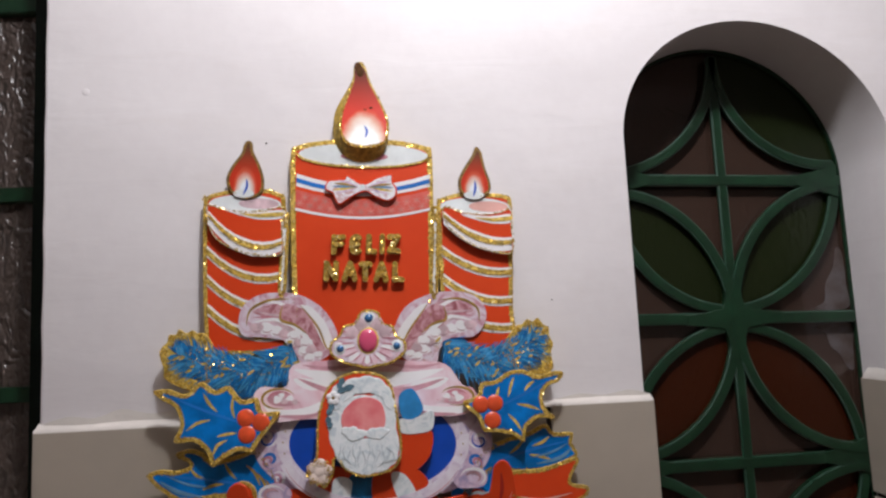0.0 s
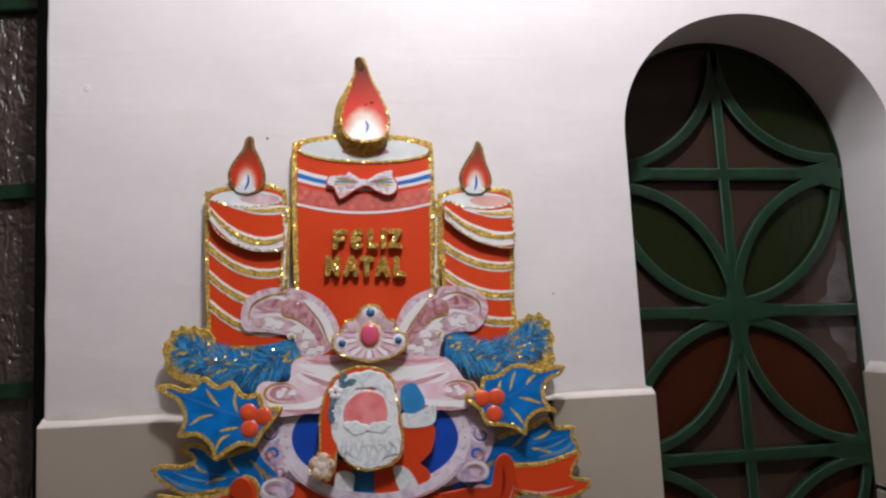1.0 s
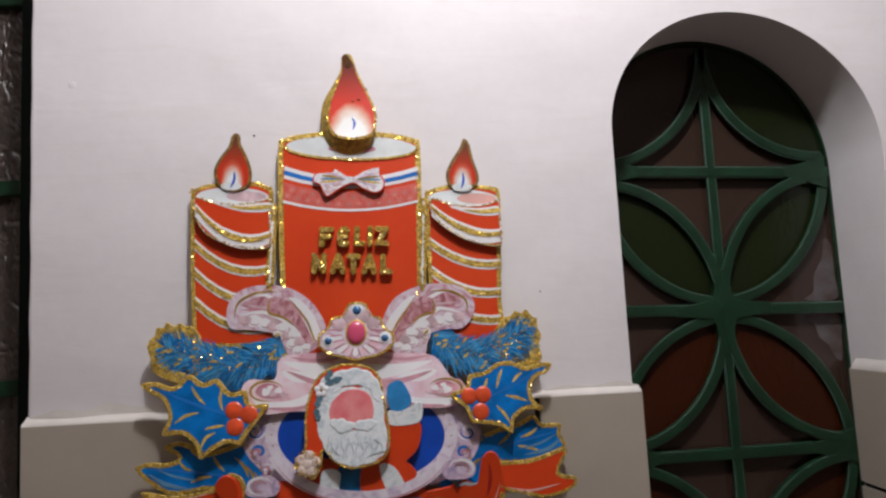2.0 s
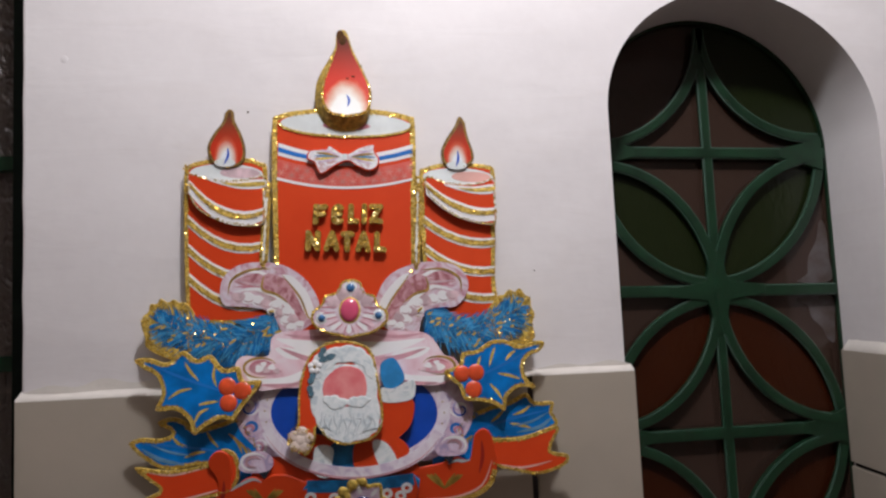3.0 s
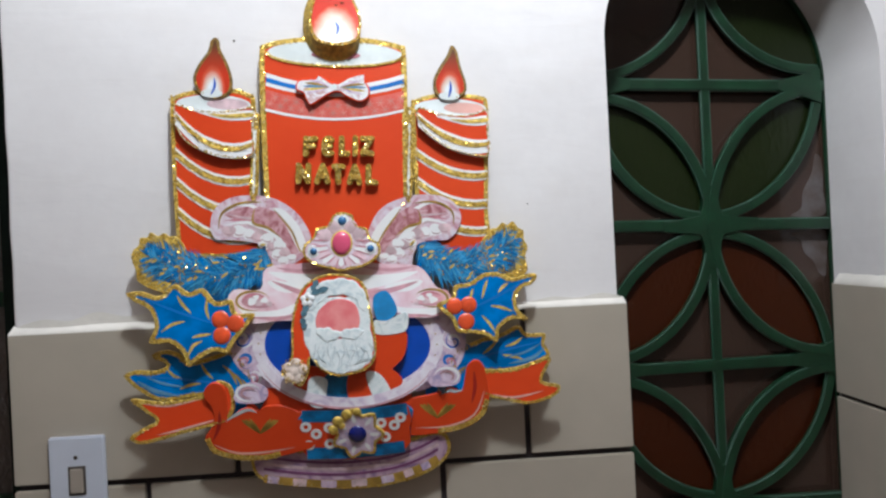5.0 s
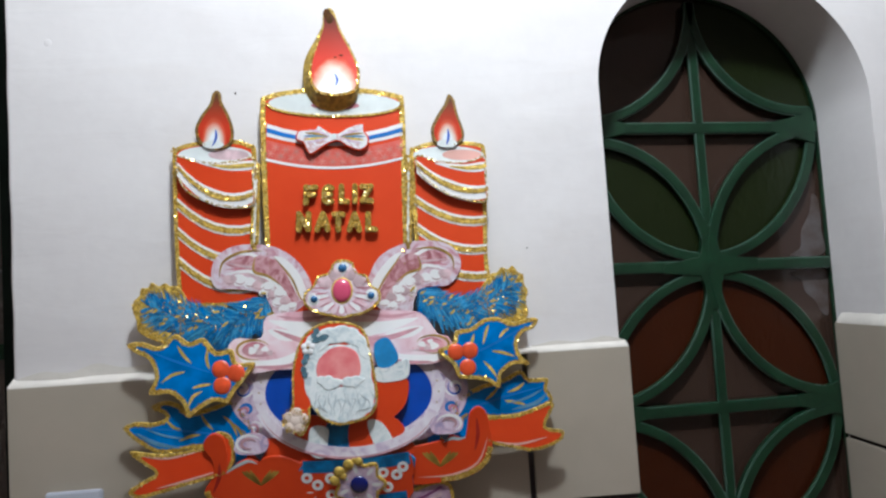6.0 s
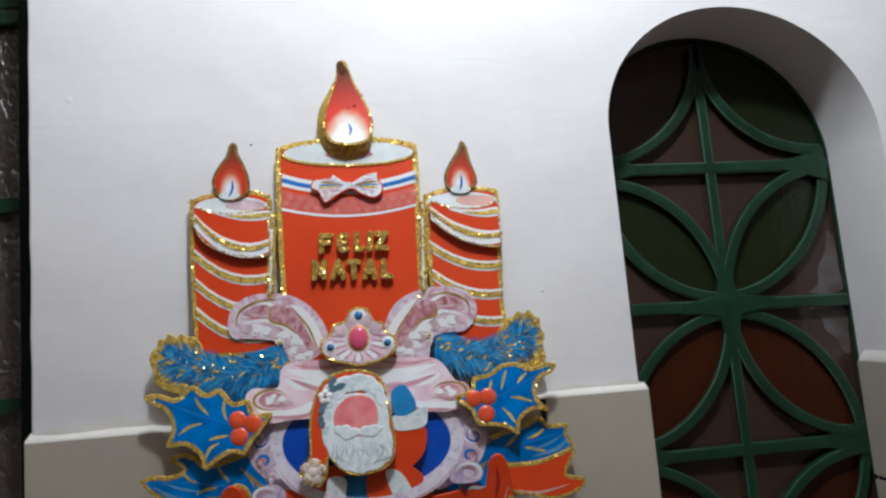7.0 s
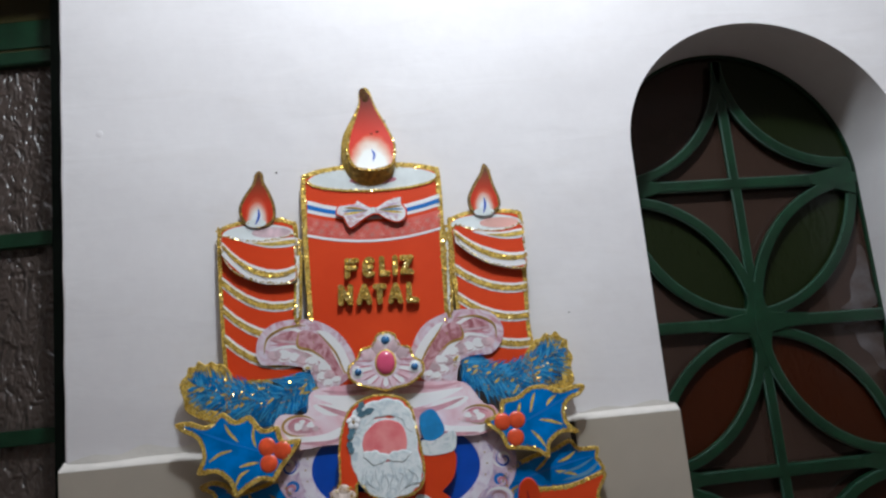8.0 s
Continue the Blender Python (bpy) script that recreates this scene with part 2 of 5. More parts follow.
PALELILAC = marbled("pale_lilac_print", (0.80, 0.76, 0.82), (0.58, 0.48, 0.62), (0.74, 0.66, 0.74), 26)
CREAMTUFT = material("cream_tuft_ink", (0.80, 0.66, 0.58), 0.5, vary=0.08, scale=90)
SPRIG = material("dull_teal_sprig_ink", (0.11, 0.22, 0.29), 0.5, vary=0.15, scale=80)
BOW = marbled("bow_print", (0.80, 0.80, 0.80), (0.58, 0.36, 0.36), (0.72, 0.68, 0.72), 70)

# ---------------------------------------------------------------- mesh tools
CM = 0.01


def spline(pts, steps=4, closed=True):
    """A smooth line through the points."""
    n, out = len(pts), []
    for i in range(n if closed else n - 1):
        p = [Vector(pts[(i + k) % n] if closed else pts[min(max(i + k, 0), n - 1)]) for k in (-1, 0, 1, 2)]
        for s in range(steps):
            t = s / steps
            out.append(0.5 * (2 * p[1] + (p[2] - p[0]) * t + (2 * p[0] - 5 * p[1] + 4 * p[2] - p[3]) * t * t + (3 * p[1] - p[0] - 3 * p[2] + p[3]) * t ** 3))
    if not closed:
        out.append(Vector(pts[-1]))
    return out


def area(loop):
    return sum(a.x * b.y - b.x * a.y for a, b in zip(loop, loop[1:] + loop[:1])) / 2


def inset(loop, w):
    """The loop drawn in by w along its normals."""
    n, sign = len(loop), 1 if area(loop) > 0 else -1
    out = []
    for i in range(n):
        a, b = loop[i] - loop[i - 1], loop[(i + 1) % n] - loop[i]
        t = (a.normalized() + b.normalized())
        t = t.normalized() if t.length > 1e-6 else b.normalized()
        out.append(loop[i] + Vector((-t.y, t.x)) * sign * w)
    return out


def gap(p, loop):
    """How far a point lies from a loop."""
    best = 1e9
    for a, c in zip(loop, loop[1:] + loop[:1]):
        d = c - a
        t = min(max((p - a).dot(d) / max(d.length_squared, 1e-12), 0), 1)
        best = min(best, (p - a - d * t).length)
    return best


def shrunk(loop, w):
    """The loop drawn in by w, without the knots that narrow tips would make."""
    return [p for p in inset(loop, w) if inside(p, loop) and gap(p, loop) > 0.9 * w]


def inside(p, loop):
    hit = False
    for a, b in zip(loop, loop[1:] + loop[:1]):
        if (a.y > p.y) != (b.y > p.y) and p.x < (b.x - a.x) * (p.y - a.y) / (b.y - a.y) + a.x:
            hit = not hit
    return hit


def fill(bm, loops, y, slot=0):
    vs = [[bm.verts.new((p.x, y, p.y)) for p in loop] for loop in loops]
    flat = [v for ring in vs for v in ring]
    from mathutils.geometry import tessellate_polygon
    for tri in tessellate_polygon([[Vector((p.x, p.y, 0)) for p in loop] for loop in loops]):
        try:
            bm.faces.new([flat[i] for i in tri]).material_index = slot
        except ValueError:
            pass
    return vs


def slab(loops, back, front, bm=None, slot=0, puff=()):
    """A plate cut to the loops (the first is the outline, the rest are holes) between two depths. puff: rows of (inset, rise) that round its front edge."""
    bm = bm or bmesh.new()
    loops = [[Vector(p) for p in loop] for loop in loops]
    start = len(bm.faces)
    rings = [(loops[0], front)]
    for w, rise in puff:
        rings.append((inset(loops[0], w), front - rise))
    top = fill(bm, [rings[-1][0]] + loops[1:], rings[-1][1], slot)
    bot = fill(bm, loops, back, slot)
    made = [[bm.verts.new((p.x, y, p.y)) for p in ring] for ring, y in rings[:-1]] + [top[0]]
    walls = [(made[0], bot[0])] + [(b, a) for a, b in zip(made, made[1:])]
    walls += list(zip(top[1:], bot[1:]))
    for a, b in walls:
        for i in range(len(a)):
            j = (i + 1) % len(a)
            bm.faces.new((a[i], a[j], b[j], b[i])).material_index = slot
    bm.faces.ensure_lookup_table()
    bmesh.ops.recalc_face_normals(bm, faces=bm.faces[start:])
    return bm


def stroke_loop(pts, w, taper=False):
    """The outline of a line of width w along the points."""
    left, right, n = [], [], len(pts)
    for i, p in enumerate(pts):
        d = (pts[min(i + 1, n - 1)] - pts[max(i - 1, 0)]).normalized()
        h = w / 2 * (math.sin(math.pi * (i + 0.3) / (n - 0.4)) if taper else 1)
        left.append(p + Vector((-d.y, d.x)) * h)
        right.append(p - Vector((-d.y, d.x)) * h)
    return left + right[::-1]


def line(pts, w, back, front, bm=None, slot=0, taper=False, smooth=4):
    pts = spline(pts, smooth, False) if smooth else [Vector(p) for p in pts]
    bm = bm or bmesh.new()
    start = len(bm.faces)
    loop = stroke_loop(pts, w, taper)
    n = len(pts)
    f = [bm.verts.new((p.x, front, p.y)) for p in loop]
    b = [bm.verts.new((p.x, back, p.y)) for p in loop]
    for i in range(n - 1):
        k = 2 * n - 1 - i
        bm.faces.new((f[i], f[i + 1], f[k - 1], f[k])).material_index = slot
        bm.faces.new((b[i], b[i + 1], b[k - 1], b[k])).material_index = slot
    for i in range(2 * n):
        j = (i + 1) % (2 * n)
        bm.faces.new((f[i], f[j], b[j], b[i])).material_index = slot
    bm.faces.ensure_lookup_table()
    bmesh.ops.recalc_face_normals(bm, faces=bm.faces[start:])
    return bm


def box(x0, x1, y0, y1, z0, z1, bevel=0.0, bm=None):
    one = bmesh.new()
    bmesh.ops.create_cube(one, size=1, matrix=Matrix.Translation(((x0 + x1) / 2, (y0 + y1) / 2, (z0 + z1) / 2)) @ Matrix.Diagonal((x1 - x0, y1 - y0, z1 - z0, 1)))
    if bevel:
        bmesh.ops.bevel(one, geom=one.edges[:], offset=bevel, segments=2, affect="EDGES")
    return one


def dome(u, v, y, r, rise, bm=None, slot=0, stretch=1.0, rings=4, sides=20):
    """A rounded button on the plane y."""
    bm = bm or bmesh.new()
    start = len(bm.faces)
    rows = []
    for k in range(rings):
        a = math.pi / 2 * k / rings
        rows.append([bm.verts.new((u + r * math.cos(a) * math.cos(q), y - rise * math.sin(a), v + r * stretch * math.cos(a) * math.sin(q))) for q in (2 * math.pi * s / sides for s in range(sides))])
    tip = bm.verts.new((u, y - rise, v))
    for a, b in zip(rows, rows[1:]):
        for i in range(sides):
            bm.faces.new((a[i], a[(i + 1) % sides], b[(i + 1) % sides], b[i])).material_index = slot
    for i in range(sides):
        bm.faces.new((rows[-1][i], rows[-1][(i + 1) % sides], tip)).material_index = slot
    for f in bm.faces[start:] if bm.faces.ensure_lookup_table() is None else ():
        f.smooth = True
    return bm


def part(name, bm, mats, parent=None, label="", smooth=False):
    mesh = bpy.data.meshes.new(name)
    if smooth:
        for f in bm.faces:
            f.smooth = True
    bm.to_mesh(mesh)
    bm.free()
    for m in mats if isinstance(mats, (list, tuple)) else (mats,):
        mesh.materials.append(m)
    ob = new(name, mesh)
    ob.parent = parent
    return tagged(ob, label)


def structure(name, bm, mat, label, category):
    return tagged(part(name, bm, mat), label, category, kind="structure")


def cm(pts):
    return [Vector(p) * CM for p in pts]


def ellipse(u, v, a, b, n=40, lo=0.0, hi=360.0):
    full = hi - lo >= 360
    k = n if full else n - 1
    return [Vector((u + a * math.cos(radians(lo + (hi - lo) * i / k)), v + b * math.sin(radians(lo + (hi - lo) * i / k)))) for i in range(n)]


def spiral(u, v, r, turns, start, hand=1, n=26):
    """A scroll that winds in towards its middle."""
    return [Vector((u + r * (1 - 0.88 * i / (n - 1)) * math.cos(radians(start) + hand * turns * 2 * math.pi * i / (n - 1)), v + r * (1 - 0.88 * i / (n - 1)) * math.sin(radians(start) + hand * turns * 2 * math.pi * i / (n - 1)))) for i in range(n)]


rng = random.Random(7)


def flakes(bm, loop, w, y, per_cm=9, size=0.00125, below=9.0):
    """Loose glitter strewn over the rim of a loop."""
    ring = inset(loop, w)
    n = len(loop)
    for i in range(n):
        j = (i + 1) % n
        count = (loop[j] - loop[i]).length * 100 * per_cm
        for _ in range(int(count + rng.random())):
            t, s = rng.random(), rng.uniform(0.04, 1.0)
            p = loop[i].lerp(loop[j], t).lerp(ring[i].lerp(ring[j], t), s)
            if p.y > below + rng.uniform(-0.008, 0.008):
                continue
            turn = Euler((rng.gauss(0, 0.34), rng.uniform(0, 6.3), rng.gauss(0, 0.34))).to_matrix()
            big = rng.random() < 0.13
            h = size * rng.uniform(0.5, 1.0) * (1.45 if big else 1)
            at = Vector((p.x, y - rng.uniform(0.0002, 0.0016), p.y))
            bm.faces.new([bm.verts.new(at + turn @ Vector(c)) for c in ((-h, 0, -h * 0.6), (h, 0, -h * 0.6), (h, 0, h * 0.6), (-h, 0, h * 0.6))])
    return bm

# ---------------------------------------------------------------- the wall, its arch and the rooms
ARCH_X, ARCH_R, ARCH_RISE, SPRING, ARCH_BOTTOM, DEEP = 0.5825, 0.2015, 0.197, 1.650, 0.62, 0.15
LOPSIDED = 0.10
EDGE = -0.449


def arch_loop(draw_in=0.0, bottom=ARCH_BOTTOM, n=121, flare=0.0):
    """The hand-built arch, a little higher on one shoulder, drawn in from its edge. flare: how much higher it stands inside."""
    r, rise = ARCH_R - draw_in, ARCH_RISE - draw_in + flare
    bow = [p + Vector((0, -LOPSIDED * (p.x - ARCH_X))) for p in ellipse(ARCH_X, SPRING, r, rise, n, 0, 180)]
    return [Vector((ARCH_X - r, bottom)), Vector((ARCH_X + r, bottom))] + bow


def wavy(a, b, n, amp, seed):
    """A hand-trowelled straight edge."""
    return [a.lerp(b, i / n) + Vector((noise.noise(Vector((i * 0.7, seed, 0))), noise.noise(Vector((i * 0.7, seed, 5))))) * amp * (0 < i < n) for i in range(n)]


front = wavy(Vector((EDGE, 2.7)), Vector((EDGE, 0)), 60, 0.0022, 1) + [Vector((EDGE, 0)), Vector((2.2, 0)), Vector((2.2, 2.7))]
FLARE = 0.010
front_mesh = slab([front, arch_loop()], DEEP + 0.03, 0.0, puff=((0.002, 0.0008), (0.004, 0.001)))
for v in front_mesh.verts:
    if v.co.y > 0.1 and v.co.z > SPRING - 0.03 and abs(v.co.x - ARCH_X) < ARCH_R + 0.01 and v.co.z < 1.9:
        v.co.z += FLARE * math.sqrt(max(0, 1 - ((v.co.x - ARCH_X) / ARCH_R) ** 2)) * (DEEP + 0.03) / 0.13
wall_front = structure("wall_front", front_mesh, PAINT, "white painted plaster wall with faint stains", "wall")
structure("wall_left", box(-2.3, -1.30, 0.0, 0.18, 0, 2.7), PAINT, "white painted plaster wall beyond the window", "wall")
structure("lintel", box(-1.30, EDGE, 0.0, 0.18, 2.078, 2.7), PAINT, "white painted plaster above the window", "wall")
# Unseen walls added to close the veranda; wall and floor tones set bounced light.
structure("wall_back", box(-2.3, 2.2, -3.1, -3.0, 0, 2.7), VERANDA, "unseen dull cream wall added behind the veranda", "wall")
structure("wall_side_west", box(-2.4, -2.3, -3.1, 3.0, 0, 2.7), VERANDA, "unseen dull cream side wall, added", "wall")
structure("wall_side_east", box(2.2, 2.3, -3.1, 3.0, 0, 2.7), VERANDA, "unseen dull cream side wall, added", "wall")
structure("wall_inner", box(-2.3, 2.2, 2.9, 3.0, 0, 2.7), DARKROOM, "plain wall of the unlit room inside", "wall")
structure("floor", box(-2.4, 2.3, -3.1, 3.0, -0.1, 0), CONCRETE, "plain reddish cement floor", "floor")
structure("ceiling", box(-2.4, 2.3, -3.1, 3.0, 2.7, 2.8), PAINT, "plain white ceiling", "ceiling")

# ---------------------------------------------------------------- tiled dado
DADO = 1.300
PROUD = 0.013
dado = structure("dado", box(EDGE, 0.3885, -PROUD + 0.007, 0.0, 0.0, DADO - 0.002), GROUT, "dark mortar bed behind cream tiles", "tiled dado")
ledge_pts = wavy(Vector((EDGE - 0.003, DADO)), Vector((0.390, DADO)), 46, 0.0022, 3) + [Vector((0.390, DADO))]
ledge = bmesh.new()
rows = []
for p in ledge_pts:
    lift = 0.003 + 0.002 * noise.noise(Vector((p.x * 14, 2, 0))) + (0.003 if p.x < -0.15 else 0.0) * (0.6 + noise.noise(Vector((p.x * 9, 8, 0))))
    rows.append([ledge.verts.new((p.x, y, z)) for y, z in ((-PROUD - 0.0001, DADO - 0.003), (-PROUD + 0.001, DADO + 0.0005), (-0.006, DADO + 0.002 + lift * 0.3), (0.002, DADO + 0.004 + lift))])
for a, b in zip(rows, rows[1:]):
    for k in range(3):
        ledge.faces.new((a[k], b[k], b[k + 1], a[k + 1]))
bmesh.ops.recalc_face_normals(ledge, faces=ledge.faces[:])
part("ledge", ledge, RENDER, dado, "rough cream mortar ledge", smooth=True)

for loop in ([(-0.440, 1.300), (-0.415, 1.316), (-0.375, 1.313), (-0.340, 1.323), (-0.300, 1.315), (-0.255, 1.319), (-0.215, 1.312), (-0.190, 1.301)],
             [(0.255, 1.300), (0.285, 1.311), (0.325, 1.308), (0.362, 1.313), (0.384, 1.302)]):
    part("plaster_smear", slab([spline([Vector(p) for p in loop], 5)], 0.0, -0.0010, puff=((0.004, 0.0003), (0.007, 0.0005))), RENDER, wall_front)
part("plaster_smear", dome(-0.392, 1.772, -0.0009, 0.0055, 0.0007), PAINT, wall_front)

TILE_W, TILE_H, JOINT = 0.40, 0.2045, 0.008
tile_meshes = {}


def tile(x0, x1, z0, z1, parent):
    """One glazed tile, 8 mm proud of its bed."""
    key = (round(x1 - x0, 4), round(z1 - z0, 4))
    if key not in tile_meshes:
        w, h = key
        bm = box(-w / 2, w / 2, -0.008, 0.0, -h / 2, h / 2, 0.0014)
        mesh = bpy.data.meshes.new("tile")
        bm.to_mesh(mesh)
        bm.free()
        mesh.materials.append(TILE)
        tile_meshes[key] = mesh
    ob = new("tile", tile_meshes[key])
    ob.parent = parent
    ob.location = ((x0 + x1) / 2, -PROUD + 0.008, (z0 + z1) / 2)


for row in range(7):
    top = DADO - row * TILE_H - (JOINT if row else 0.001)
    low = max(0.0, DADO - (row + 1) * TILE_H)
    cut = 0.243 if row % 2 == 0 else 0.122
    cuts = [EDGE - 0.004] + [c for c in (cut - k * TILE_W for k in (4, 3, 2, 1, 0, -1)) if EDGE + 0.03 < c < 0.36] + [0.391]
    for a, b in zip(cuts, cuts[1:]):
        tile(a + (JOINT / 2 if a > EDGE else 0), b - (JOINT / 2 if b < 0.38 else 0), low, top, dado)

FAR_JAMB = ARCH_X + ARCH_R
jamb = structure("jamb_dado", box(FAR_JAMB - 0.004, FAR_JAMB, 0.0, 0.121, ARCH_BOTTOM, DADO - 0.001), GROUT, "dark mortar bed on the arch jamb", "tiled dado")
for low, top in ((1.122, 1.300), (0.920, 1.116), (0.718, 0.914), (ARCH_BOTTOM, 0.712)):
    part("tile", box(FAR_JAMB - 0.011, FAR_JAMB - 0.004, -PROUD, 0.122, low, top, 0.0012), TILE, jamb)
cap = bmesh.new()
rows = []
for i in range(14):
    y = -PROUD + 0.010 * i
    up = 0.0010 * noise.noise(Vector((i * 0.6, 4, 1)))
    rows.append([cap.verts.new((x, y, z)) for x, z in ((FAR_JAMB - 0.0105, 1.2985), (FAR_JAMB - 0.0100, 1.303 + up), (FAR_JAMB - 0.0040, 1.310 + up), (FAR_JAMB + 0.002, 1.318 + 2 * up))])
for p, q in zip(rows, rows[1:]):
    for k in range(3):
        cap.faces.new((p[k], q[k], q[k + 1], p[k + 1]))
bmesh.ops.recalc_face_normals(cap, faces=cap.faces[:])
part("ledge", cap, RENDER, jamb, "rough cream mortar ledge", smooth=True)

# ---------------------------------------------------------------- arched window with its iron grille
W, H, BEND = 0.19, 0.2265, 0.2135
ROW1 = 1.630
GRILLE_X = 0.5795
arched = tagged(new("window_2"), "arched window with dark coloured glass", "window", kind="structure")
part("pane", slab([arch_loop(0.001, ARCH_BOTTOM + 0.002, flare=FLARE)], 0.146, 0.141), MAUVE, arched, "smoky brown glass")


def arcs(row, side, up):
    """The two curves of one petal, from a crossing out to a corner."""
    z = ROW1 - H * row
    s = 1 if up else -1
    ax = GRILLE_X + side * W
    turns = [math.pi / 2 * i / 16 for i in range(17)]
    hug = [Vector((ax - side * W * math.cos(a), z + s * BEND * math.sin(a))) for a in turns]
    bow_out = [Vector((GRILLE_X + side * W * math.sin(a), z + s * (H - BEND * math.cos(a)))) for a in turns]
    chord = [Vector((GRILLE_X + side * W * i / 16, z + s * (H - BEND + (2 * BEND - H) * i / 16))) for i in range(17)]
    return [p.lerp(c, 0.02) for p, c in zip(hug, chord)], [p.lerp(c, 0.06) for p, c in zip(bow_out, chord)]


def soften(bm, size=0.0024):
    """Rounds the sharp edges, as under many coats of paint."""
    sharp = [e for e in bm.edges if len(e.link_faces) == 2 and e.calc_face_angle() > 1.0]
    bmesh.ops.bevel(bm, geom=sharp, offset=size, segments=2, affect="EDGES", clamp_overlap=True, material=1)
    return bm


def arch_clip(pts, draw_in):
    loop = arch_loop(draw_in)
    return [p for p in pts if inside(p, loop)]


grille = tagged(new("window_grille"), "green painted iron grille of petals and stars in an arch", "window grille")
BACK, FACE = 0.133, 0.122
rim = slab([arch_loop(0.001, ARCH_BOTTOM + 0.001, flare=FLARE), arch_loop(0.004, ARCH_BOTTOM + 0.012, flare=FLARE)], BACK + 0.004, BACK - 0.003)
part("rim", rim, GREEN, grille)
part("upright", soften(line([(GRILLE_X, ARCH_BOTTOM + 0.01), (GRILLE_X, 1.838)], 0.016, BACK, FACE + 0.001, smooth=0)), [GREEN, WORN_GLINT], grille)
LEAN = (-0.045, -0.028, 0.008, 0.0, 0.0)
for k in range(5):
    x0, x1, z = ARCH_X - ARCH_R + 0.006, ARCH_X + ARCH_R - 0.006, ROW1 - H * k
    part("crossbar", soften(line([(x0, z + LEAN[k] * (x0 - GRILLE_X)), (x1, z + LEAN[k] * (x1 - GRILLE_X))], 0.019, BACK, FACE, smooth=0)), [GREEN, WORN_GLINT], grille)
for k in range(5):
    z = ROW1 - H * k
    if k % 2:
        web = [(0.010, 0.066), (0.014, 0.030), (0.019, 0.016), (0.045, 0.0115), (0.078, 0.008), (0.078, -0.008), (0.045, -0.0115), (0.019, -0.016), (0.014, -0.030), (0.010, -0.070)]
        web += [(-x, h) for x, h in web[::-1]]
        part("web", slab([[Vector((GRILLE_X + x, z + h)) for x, h in web[::-1]]], BACK, FACE - 0.0004, puff=((0.0012, 0.0004),)), GREEN, grille, "flat welded web at a crossing")
    else:
        for side in (-1, 1):
            web = [(W + 0.002, 0.028), (W - 0.014, 0.022), (W - 0.038, 0.015), (W - 0.068, 0.008), (W - 0.068, -0.008), (W - 0.038, -0.015), (W - 0.014, -0.022), (W + 0.002, -0.028)]
            part("web", slab([[Vector((GRILLE_X + side * x, z + h + LEAN[k] * side * x)) for x, h in web]], BACK, FACE - 0.0004, puff=((0.0012, 0.0004),)), GREEN, grille, "flat welded web at a corner")
for row in (1, 3):
    for side in (-1, 1):
        for up in (True, False):
            hug, bow_out = arcs(row, side, up)
            part("petal_bar", soften(line(hug, 0.0165, BACK, FACE - 0.0012 * (1 + (side > 0)), smooth=0)), [GREEN, WORN_GLINT], grille)
            part("petal_bar", soften(line(bow_out, 0.0165, BACK, FACE + 0.0012 * (1 + (side > 0)), smooth=0)), [GREEN, WORN_GLINT], grille)
            part("pane", slab([hug + bow_out[::-1][1:-1]], 0.1405, 0.1375), OLIVE if row == 1 and up else AMBER, arched, "olive green glass" if row == 1 and up else "dark red amber glass")
for side in (-1, 1):
    top = [Vector((GRILLE_X + side * W * (1 - math.cos(a)), ROW1 + 0.018 + 0.194 * (1 - math.sin(a)))) for a in (math.pi / 2 * i / 14 for i in range(15))]
    top = arch_clip(top, 0.002)
    if side > 0:
        shoulder = [p for p in arch_loop(0.003, flare=FLARE)[2:] if p.x - GRILLE_X > 0.02 and p.y > ROW1 + 0.03]
        part("pane", slab([shoulder + top[:-1]], 0.1405, 0.1375), OLIVE, arched, "olive green glass")
    part("star_bar", soften(line(top, 0.0165, BACK, FACE - 0.001, smooth=0)), [GREEN, WORN_GLINT], grille)

# Thin pale grey patches along the right edge of the glass.
for loop in ([(0.722, 1.412), (0.740, 1.425), (0.744, 1.452), (0.760, 1.480), (0.768, 1.512), (0.778, 1.500), (0.779, 1.450), (0.778, 1.412)],
             [(0.720, 1.384), (0.736, 1.372), (0.741, 1.352), (0.756, 1.336), (0.764, 1.318), (0.776, 1.312), (0.779, 1.350), (0.778, 1.386)]):
    part("pale_patch", slab([spline([Vector(p) for p in loop], 5)], 0.1412, 0.1402), PALEFILM, arched, "thin pale grey patch on the glass")

# ---------------------------------------------------------------- the window beside the wall
window = tagged(new("window_1"), "green iron window with hammered glass panes", "window", kind="structure")
WY = 0.096
# This upright's near-black colour stands in for the wall's shadow.
part("window_frame", box(-0.512, EDGE - 0.001, WY - 0.012, WY + 0.03, 0.9, 2.25, 0.002), SHADEGREEN, window, "green upright with shade painted in, almost black")
part("window_frame", box(-1.30, -1.26, WY - 0.012, WY + 0.03, 0.9, 2.25, 0.002), GREEN, window)
part("window_frame", box(-0.90, -0.87, WY - 0.010, WY + 0.03, 0.9, 2.25, 0.002), GREEN, window)
for z in (0.91, 1.040, 1.343, 1.646, 1.950, 2.24):
    part("glazing_bar", box(-1.26, -0.512, WY - 0.008, WY + 0.024, z - 0.0115, z + 0.0115, 0.0015), GREEN, window)
part("vent_rail", box(-1.26, -0.512, WY + 0.006, WY + 0.026, 1.972, 2.022, 0.002), GREEN, window)
levels = (0.91, 1.040, 1.343, 1.646, 1.950, 2.24)
